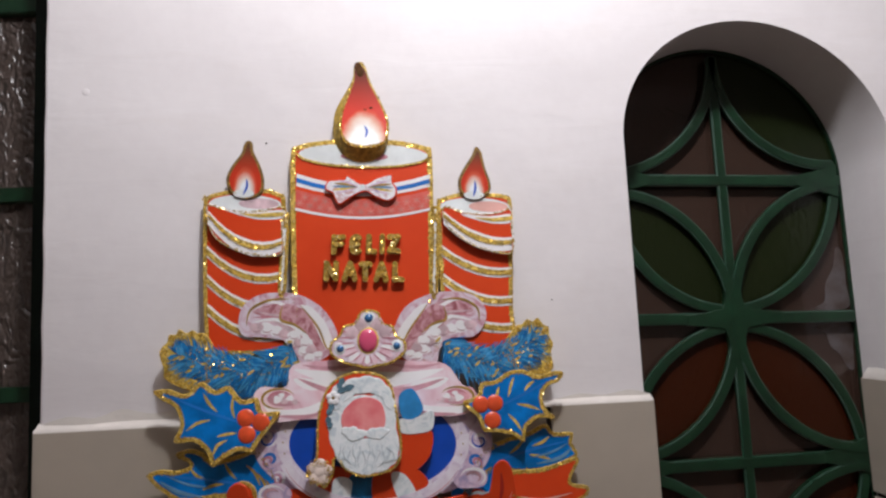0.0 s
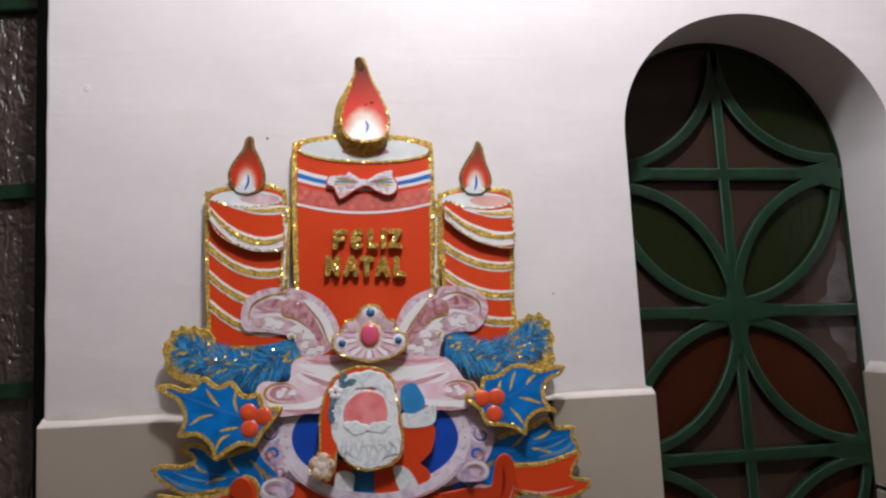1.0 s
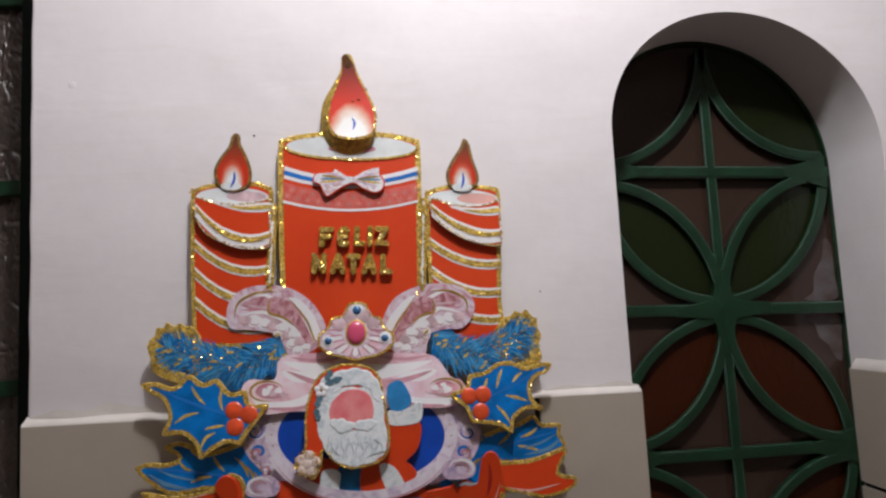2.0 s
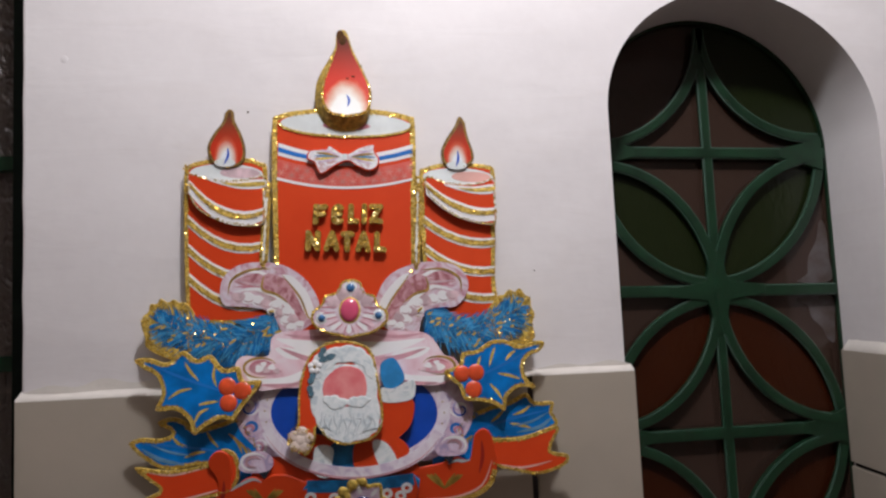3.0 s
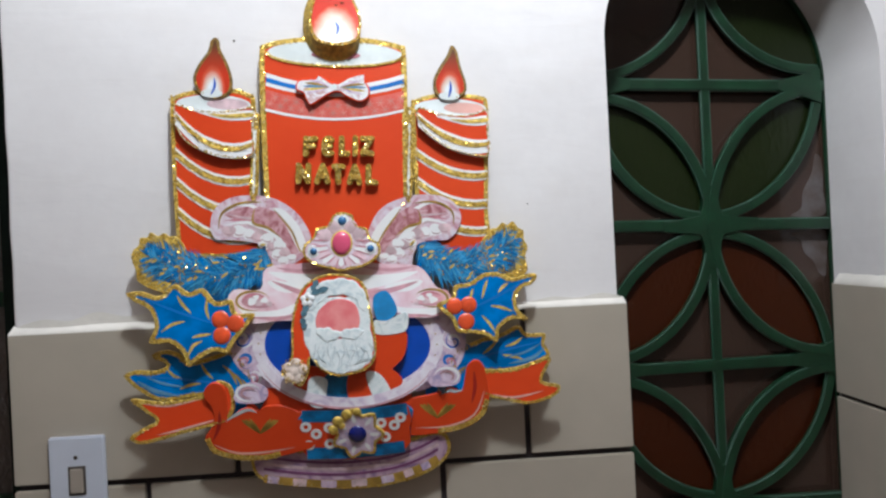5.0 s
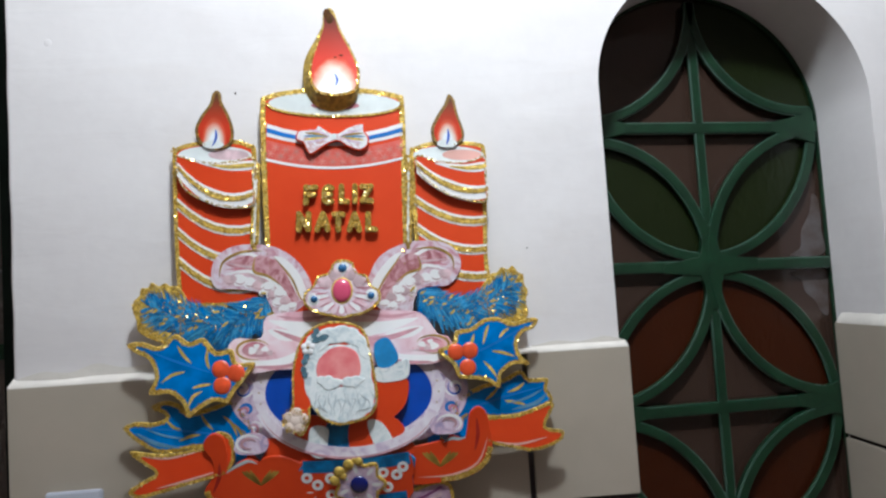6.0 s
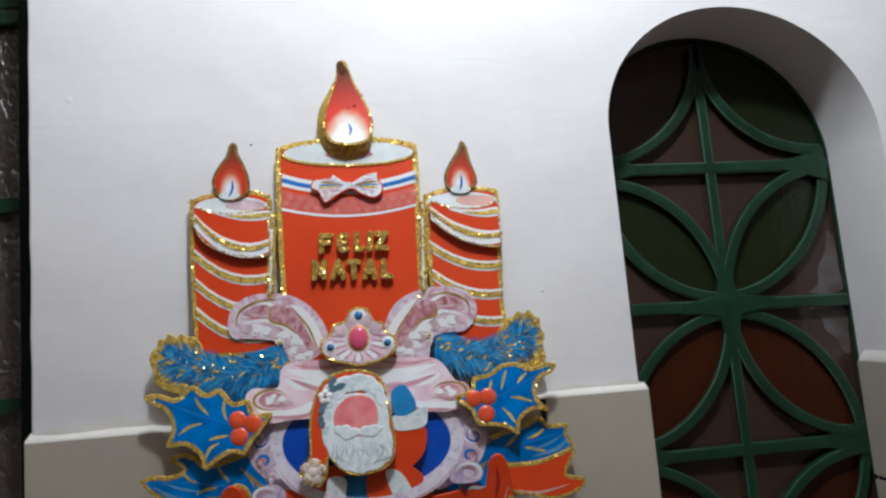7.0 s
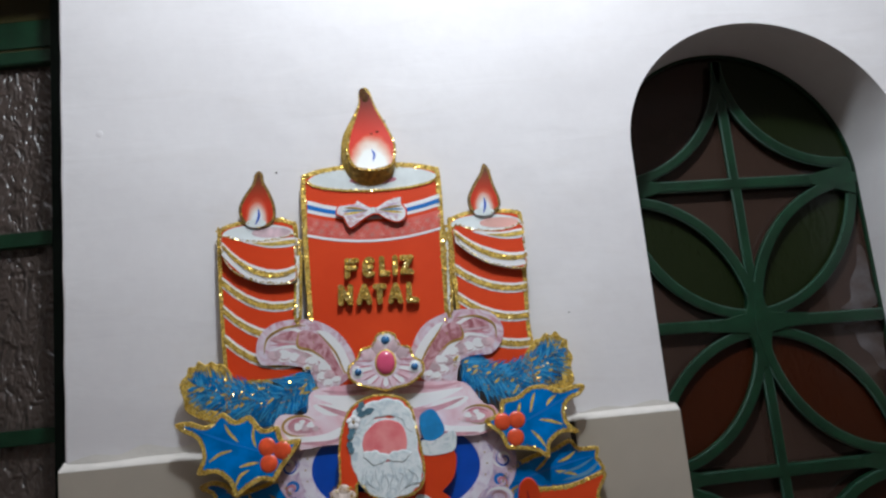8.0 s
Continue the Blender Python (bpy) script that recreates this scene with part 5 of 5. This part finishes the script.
for board, c, v in ((fold_l, -11.0, -14.3), (fold_r, 12.6, -12.3)):
    for s in (-1, 1):
        for k in range(3):
            ink_line("sprig", [(c, v - 1.2), (c + s * (0.6 + 0.5 * k), v - 0.3 + 0.2 * k), (c + s * (1.4 + 0.5 * k), v + 0.9 - 0.1 * k)], 0.5, 0.0291, OCHRE, board, taper=True)
ink_line("highlight", [(-17.2, -17.0), (-14.2, -18.2), (-10.4, -18.1), (-6.4, -17.4)], 0.3, 0.0291, PINKLACE, fold_l, taper=True)
ink_line("highlight", [(9.6, -14.9), (14.2, -14.6), (17.6, -13.0), (18.9, -9.6)], 0.3, 0.0291, PINKLACE, fold_r, taper=True)
for c, v in ((-11.2, -11.3), (13.1, -9.2)):
    ink_shape("notch", [(c - 1.0, v + 0.2), (c + 1.0, v + 0.5), (c + 0.2, v - 0.9)], 0.0295, BLACK, deco, 0, label="dark printed notch")

# foot: dish, gift band and flower
dish = cut_out("dish", [(-12.5, -19.8), (-11.6, -18.8), (-5.2, -17.8), (-0.7, -18.0), (7.0, -16.9), (12.4, -15.4), (14.3, -16.5), (14.0, -19.1), (10.1, -21.8), (2.5, -23.4), (-6.6, -23.0), (-11.2, -22.0)], 0.0100, DISH, 0.45, "mauve and gold printed dish foot", per_cm=9)
for dv, w, mat in ((0.9, 0.35, PLUM), (0.0, 0.45, PALEPINK), (-0.75, 0.32, PLUM), (-2.1, 1.15, OCHRE)):
    ink_line("rim_line", [(-10.8, -19.8 + dv), (-6, -20.4 + dv), (0, -20.6 + dv), (6, -19.9 + dv), (10, -18.6 + dv), (12.8, -17.1 + dv)], w, 0.0112, mat, dish)
band = spline([(-10.8, -21.9), (-6, -22.5), (0, -22.7), (6, -22.0), (10, -20.7), (12.8, -19.2)], 6, False)
for k in range(1, len(band) - 2, 4):
    p, q = band[k], band[k + 2]
    n = Vector((p.y - q.y, q.x - p.x)).normalized() * 0.5
    ink_shape("pale_block", [tuple(p - n), tuple(q - n), tuple(q + n), tuple(p + n)], 0.0117, (PALEPINK, LILAC)[k % 8 == 1], dish, 0)
gift = cut_out("gift_band", [(-5.6, -13.5), (0.8, -13.9), (8.6, -12.2), (8.9, -15.2), (8.3, -18.4), (0.9, -19.9), (-4.9, -19.4), (-5.6, -16.5)], 0.0150, RED, 0.02, "red and teal printed gift band with white rings", bed=TEAL, steps=3)
for a, b in (((-5.5, -13.7), (8.5, -12.6)), ((-4.9, -19.0), (8.2, -18.0))):
    ink_line("teal_edge", [a, (1.5, (a[1] + b[1]) / 2 - 0.35), b], 1.7, 0.0161, TEAL, gift)
for u, v in ((-3.6, -16.2), (-5.0, -15.2), (-4.6, -17.8), (-1.9, -15.3), (-1.8, -17.6), (5.0, -14.6), (6.8, -14.9), (5.6, -16.6), (7.6, -13.8)):
    part("ring", slab([[p * CM for p in ellipse(u, v, 0.75, 0.72, 16)], [p * CM for p in ellipse(u, v, 0.3, 0.3, 16)]], -0.0157, -0.0166), WHITE, gift)
flower = cut_out("flower", [(1.9 + (3.2 + 0.45 * math.cos(7 * a)) * math.cos(a), -16.2 + (3.2 + 0.45 * math.cos(7 * a)) * math.sin(a)) for a in (2 * math.pi * k / 28 for k in range(28))], 0.0200, LILAC, 0.35, "raised lilac and gold card flower with a blue gem", steps=2)
for k in range(7):
    a = 2 * math.pi * k / 7
    ink_line("petal_vein", [(1.9 + 1.6 * math.cos(a), -16.2 + 1.6 * math.sin(a)), (1.9 + 2.9 * math.cos(a), -16.2 + 2.9 * math.sin(a))], 0.6, 0.0211, WHITE, flower, taper=True)
for u, v, r in ((-0.7, -14.4, 0.75), (0.5, -13.4, 0.75), (-1.3, -15.6, 0.7), (1.8, -13.0, 0.6), (-0.2, -15.0, 0.5)):
    part("gold_bud", dome(CM * u, CM * v, -0.0207, r * CM, 0.003), GOLD, flower)
part("gem", dome(0.019, -0.162, -0.0205, 0.0125, 0.005), SAPPHIRE, flower, "round dark blue gem")

def lean_back(ob, top, depth, degrees):
    """Swings a card about its upper edge, so that its foot drops back towards the wall."""
    hinge = Matrix.Translation((0, -depth, top * CM))
    ob.matrix_basis = hinge @ pose(0, 0, 0, degrees, 0, 0) @ hinge.inverted()


for ob, top, depth, degrees in ((fold_l, -12.0, 0.028, 11), (fold_r, -8.0, 0.028, 9), (gift, -13.0, 0.015, 14), (dish, -16.5, 0.010, 8), (flower, -13.0, 0.022, 15)):
    lean_back(ob, top, depth, degrees)
for ob in (gift, flower):
    ob.matrix_basis = Matrix.Translation((0, -0.0138, 0.006)) @ ob.matrix_basis
for ob, dx, dz in ((low_l, 0.008, 0.002), (tail_l, 0.010, 0.003), (left_frond, 0.003, 0)):
    ob.matrix_basis = Matrix.Translation((dx, 0, dz)) @ ob.matrix_basis

# raised holly leaves with berries
holly_l = cut_out("holly_leaf", [(-29.3, 2.8), (-27.5, 3.1), (-25.2, 2.5), (-23.3, 4.1), (-21.3, 3.0), (-19.5, 3.6), (-17.7, 1.8), (-15.7, 2.1), (-14.9, 0.3), (-12.6, 0.3), (-13.8, -1.8), (-15.0, -3.4), (-15.9, -4.8), (-17.7, -4.7), (-19.4, -5.6), (-20.9, -6.7), (-21.8, -4.8), (-23.6, -3.6), (-26.1, -3.7), (-25.5, -1.5), (-26.4, 0.7), (-28.5, 1.8)], 0.0270, BLUE, 0.6, "raised blue holly leaf with gold glitter and red berries", thick=0.004, per_cm=13)
leaf_veins(holly_l, [(-27.4, 2.3), (-22.5, 0.4), (-16, -1.6)], 0.0281, ([(-22.8, 2.6), (-22.0, 1.4), (-20.8, 0.2)], [(-18.8, 2.4), (-18.9, 0.8), (-18.4, -0.6)], [(-24.6, -2.2), (-23.2, -1.2), (-21.6, -0.8)], [(-20.6, -2.9), (-19.4, -2.6), (-18.0, -2.4)], [(-21.0, -5.4), (-20.4, -4.0), (-19.2, -3.3)]))
holly_l.matrix_basis = Matrix.Translation((0.006, 0, 0.001))
holly_r = cut_out("holly_leaf", [(26.0, 5.9), (24.7, 6.1), (22.6, 5.5), (20.5, 6.2), (18.5, 6.0), (16.7, 4.8), (14.7, 4.4), (14.3, 2.8), (12.3, 1.9), (13.3, 0.7), (14.3, -0.1), (15.1, -1.8), (16.9, -2.0), (18.9, -2.3), (20.5, -3.2), (20.9, -1.3), (22.6, -0.1), (24.7, -0.1), (23.5, 1.1), (23.1, 2.8), (23.9, 4.1), (25.3, 4.7)], 0.0270, BLUE, 0.54, "raised blue holly leaf with gold glitter and red berries", thick=0.004, per_cm=13)
leaf_veins(holly_r, [(24.6, 5.2), (20.5, 3.0), (16.4, 1.0)], 0.0281, ([(19.2, 5.2), (18.8, 4.2), (18.4, 2.6)], [(22.0, 4.8), (21.2, 4.2), (20.6, 3.4)], [(22.6, 1.0), (21.0, 1.5), (19.6, 1.7)], [(20.2, -1.8), (19.4, -0.6), (18.4, 0.4)], [(17.2, 4.0), (16.9, 3.0), (16.6, 2.0)]))
for board, spots, r in ((holly_l, [(-17.0, -0.5), (-15.0, -1.0), (-16.7, -2.6)], 1.2), (holly_r, [(14.7, 1.6), (16.6, 1.8), (16.3, -0.4)], 1.15)):
    for u, v in spots:
        berry = part("berry", dome(CM * u, CM * v, -0.0275, r * CM, 0.0026), BERRY, board)

# tiara with its gems
tiara = cut_out("tiara", [(-0.7, 14.1), (0.7, 13.7), (1.3, 12.3), (2.7, 11.9), (3.3, 10.6), (4.5, 9.8), (4.5, 8.4), (3.5, 7.4), (2.2, 6.7), (0.8, 6.4), (-0.6, 6.1), (-2.0, 6.4), (-3.5, 6.7), (-4.8, 7.3), (-5.7, 8.2), (-5.6, 9.6), (-4.5, 10.6), (-4.0, 11.8), (-2.5, 12.3), (-1.9, 13.6)], 0.0250, SCROLL, 0.3, "raised pink and white card tiara with gems", thick=0.004, per_cm=12)
for k in range(9):
    a = radians(200 + 17.5 * k)
    ink_line("pleat", [(-0.6 + 1.9 * math.cos(a), 9.8 + 1.9 * math.sin(a)), (-0.6 + 4.3 * math.cos(a), 9.6 + 2.9 * math.sin(a))], 0.85, 0.0260, (WHITE, PINK)[k % 2], tiara, taper=True)
for u, v in ((-2.9, 10.9), (1.7, 11.1), (-1.6, 12.0), (0.5, 12.1)):
    part("pearl_petal", dome(CM * u, CM * v, -0.0258, 0.0095, 0.0009), PALEPINK, tiara)
part("gem_bezel", dome(-0.006, 0.0985, -0.0258, 0.0150, 0.002, stretch=1.24), GOLD, tiara)
part("gem", dome(-0.006, 0.0985, -0.0266, 0.0128, 0.0045, stretch=1.26), RUBY, tiara, "oval ruby gem")
for k in range(14):
    a = radians(150 + 18.5 * k)
    ink_line("pleat_line", [(-0.6 + 1.8 * math.cos(a), 9.8 + 2.0 * math.sin(a)), (-0.6 + 4.2 * math.cos(a), 9.6 + 2.9 * math.sin(a))], 0.20, 0.0263, ROSE, tiara, taper=True)
for u, v, r in ((-0.6, 12.9, 0.60), (-4.3, 8.7, 0.50), (3.3, 9.2, 0.50)):
    part("bezel", dome(CM * u, CM * v, -0.0256, (r + 0.38) * CM, 0.0012), CREAM, tiara)
    part("gem", dome(CM * u, CM * v, -0.0264, r * CM, 0.003), DUSTBLUE, tiara, "small blue gem")

# printed robed figure in the oval, as plain shapes
robe = bmesh.new()
for pts, d, slot in (([(-6.0, -6.5), (-2, -6.8), (3.0, -6.0), (6.6, -7.0), (7.6, -9.0), (2, -10.9), (-4.4, -11.0), (-6.6, -9.4)], 0.0280, 0),
                     ([(4.1, -2.2), (8.1, -1.8), (8.0, -5.0), (6.2, -7.2), (6.9, -8.9), (5.0, -9.9), (2.4, -8.4), (2.2, -6.0), (3.8, -3.6)], 0.0283, 0),
                     ([(-2.4, -7.6), (2.6, -7.4), (2.2, -10.9), (-2.2, -11.1)], 0.0286, 3),
                     ([(2.9, -7.4), (4.8, -7.5), (6.4, -10.2), (4.2, -10.8)], 0.0290, 1),
                     ([(0.6, -7.6), (3.0, -7.4), (4.2, -10.8), (0.9, -11.1)], 0.0288, 0),
                     ([(-4.6, -8.2), (-3.4, -7.8), (-2.2, -8.4), (-2.3, -10.4), (-1.8, -11.4), (-3.0, -12.0), (-4.4, -11.6), (-4.8, -10.0)], 0.0292, 1),
                     ([(3.9, -0.4), (5.6, -0.4), (8.1, 0.8), (8.5, -0.6), (7.8, -1.9), (4.3, -2.2)], 0.0292, 1),
                     ([(3.7, 2.6), (5.0, 3.6), (6.0, 3.1), (7.0, 0.9), (5.6, -0.4), (4.2, -0.1)], 0.0288, 2)):
    slab([spline(cm(pts), 4)], -d + 0.004, -d, robe, slot)
figure = part("figure_print", robe, [RED, BEARD, MITT, TEAL], deco, "printed red robe with white trim, plain shapes")
hem = [Vector((0.4 + 12.0 * math.cos(q), -3.6 - 7.75 * math.sin(q))) for q in (math.pi * (0.10 + 0.80 * i / 24) for i in range(25))]
lower_arc = part("oval_frame_lower", line([p * CM for p in hem], 0.0150, -0.0285, -0.0297, smooth=0), PALELILAC, deco, "pale lilac lower arc of the oval frame")
part("arc_edge", line([Vector((p.x, p.y - 0.62)) * CM for p in hem], 0.0028, -0.0296, -0.0300, taper=True, smooth=0), ROSEPINK, lower_arc)
HEAD = [(-1.6, 5.8), (1.2, 5.4), (2.7, 4.1), (3.5, 1.0), (4.3, -3.5), (3.9, -5.9), (2.4, -7.0), (-0.6, -7.6), (-2.9, -6.7), (-4.3, -5.3), (-4.5, -7.3), (-5.5, -9.0), (-6.6, -7.9), (-7.9, -7.4), (-7.7, -6.1), (-6.8, -5.2), (-6.9, -0.5), (-6.0, 3.2), (-4.2, 5.1)]
head = cut_out("mask_board", HEAD, 0.0330, RED, 0.28, "raised card cut-out of a white bearded mask in a red cap", thick=0.004, per_cm=12)
def lumpy(pts, amount, every):
    """An outline with soft tufts."""
    loop = spline(cm(pts), 4)
    grown = inset(loop, -amount * CM * (1 if area(loop) > 0 else 1))
    return [g if k % every else p for k, (p, g) in enumerate(zip(loop, grown))]


mask = bmesh.new()
for pts, d, slot in (([(-4.9, 1.4), (-5.5, -0.5), (-4.8, -3.6), (-3.3, -6.1), (-0.7, -7.2), (2.4, -6.5), (3.8, -4.7), (3.3, -0.5), (2.9, 2.2), (0, 2.6), (-3.6, 2.2)], 0.0342, 1),
                     ([(-5.3, 2.0), (-4.9, 3.6), (-2.3, 4.8), (0.4, 5.0), (2.3, 3.7), (3.1, 1.4), (2.3, 1.0), (1.1, 2.7), (-1.5, 3.0), (-3.4, 1.8), (-4.4, 0.8)], 0.0348, 1),
                     ([(-3.8, -0.5), (-3.0, 1.5), (-0.8, 2.5), (1.4, 1.8), (2.1, -0.5), (1.4, -2.1), (-0.6, -2.8), (-3.0, -2.2)], 0.0346, 0),
                     ([(-3.7, -1.8), (-2.2, -1.4), (-0.7, -1.9), (0.8, -1.5), (2.5, -1.7), (1.3, -2.8), (-0.5, -2.5), (-2.1, -3.1)], 0.0352, 1),
                     ([(-5.2, -6.4), (-6.2, -5.4), (-7.1, -6.4), (-7.2, -7.2), (-6.2, -7.4), (-5.5, -8.2), (-5.0, -7.2)], 0.0346, 2)):
    slab([lumpy(pts, 0.16, 3) if slot == 1 else spline(cm(pts), 4)], -d + 0.002, -d, mask, slot, puff=((0.0012, 0.0004), (0.0024, 0.0005)))
strands = bmesh.new()
for k in range(13):
    u = -4.3 + 0.72 * k
    w = 0.18 * (-1) ** k
    line(cm([(u * 0.8 - 0.2, -3.2 - 0.5 * (k % 3)), (u * 0.9 + w, -4.4), (u * 0.86 - w, -5.4), (u * 0.66 - 0.2, -6.6 + 0.035 * (k - 6) ** 2)]), 0.0011, -0.0345, -0.0357, strands, 0, taper=True)
for pts in ([(-3.4, 1.0), (-2.6, 1.6), (-1.6, 1.3)], [(-0.2, 1.4), (0.8, 1.6), (1.6, 0.9)]):
    line(cm(pts), 0.005, -0.0342, -0.0350, mask, 1, taper=True)
tagged(part("curl_line", strands, GREYLINE, head), kind="stuff")
part("mask", mask, [SKIN, BEARD, PINK], head, "plain pink and white mask shapes")
lean_back(head, 5.8, 0.033, -5)
lean_back(tiara, 14.0, 0.025, -5)
lean_back(pink, 7.4, 0.0145, -7)
holly_l.matrix_basis = holly_l.matrix_basis @ Matrix.Translation((0, -0.027, 0.04)) @ pose(0, 0, 0, -4, 0, 0) @ Matrix.Translation((0, 0.027, -0.04))
holly_r.matrix_basis = Matrix.Translation((0, -0.027, 0.06)) @ pose(0, 0, 0, -4, 0, 0) @ Matrix.Translation((0, 0.027, -0.06))
for u, v, lean, long in ((-3.3, 3.5, 20, 1.2), (-5.2, 0.9, 70, 0.9), (-5.3, -0.8, 110, 0.8), (-4.0, 4.2, 60, 0.8)):
    c, s = math.cos(radians(lean)), math.sin(radians(lean))
    loop = [(u + long * x * c - z * s, v + long * x * s + z * c) for x, z in ((-1, 0), (-0.45, 0.42), (-0.1, 0.28), (0.4, 0.42), (1, 0), (0.4, -0.42), (-0.1, -0.28), (-0.45, -0.42))]
    part("blossom_leaf", slab([spline(cm(loop), 3)], -0.0352, -0.0362), SPRIG, head)
for k in range(6):
    a = radians(72 * k + 12)
    r = 0.0 if k == 5 else 0.95
    part("pompon_tuft", dome(CM * (-6.25 + r * math.cos(a)), CM * (-7.0 + r * math.sin(a)), -0.0352 - 0.0004 * (k == 5), 0.0078, 0.0022, sides=12, rings=3), CREAMTUFT, head)
tagged(part("pompon_glitter", flakes(bmesh.new(), [p * CM for p in ellipse(-6.25, -7.0, 1.9, 1.8, 20)], 0.008, -0.0372, 8), FLAKE, head), kind="stuff")
petals = bmesh.new()
for k in range(5):
    a = radians(72 * k + 18)
    dome(CM * (-4.9 + 0.55 * math.cos(a)), CM * (2.3 + 0.55 * math.sin(a)), -0.0362, 0.0042, 0.0012, petals, sides=10, rings=2)
part("blossom", petals, WHITE, head, "small white printed blossom")
part("blossom_heart", dome(-0.049, 0.023, -0.0370, 0.0022, 0.0008, sides=8), OCHRE, head)
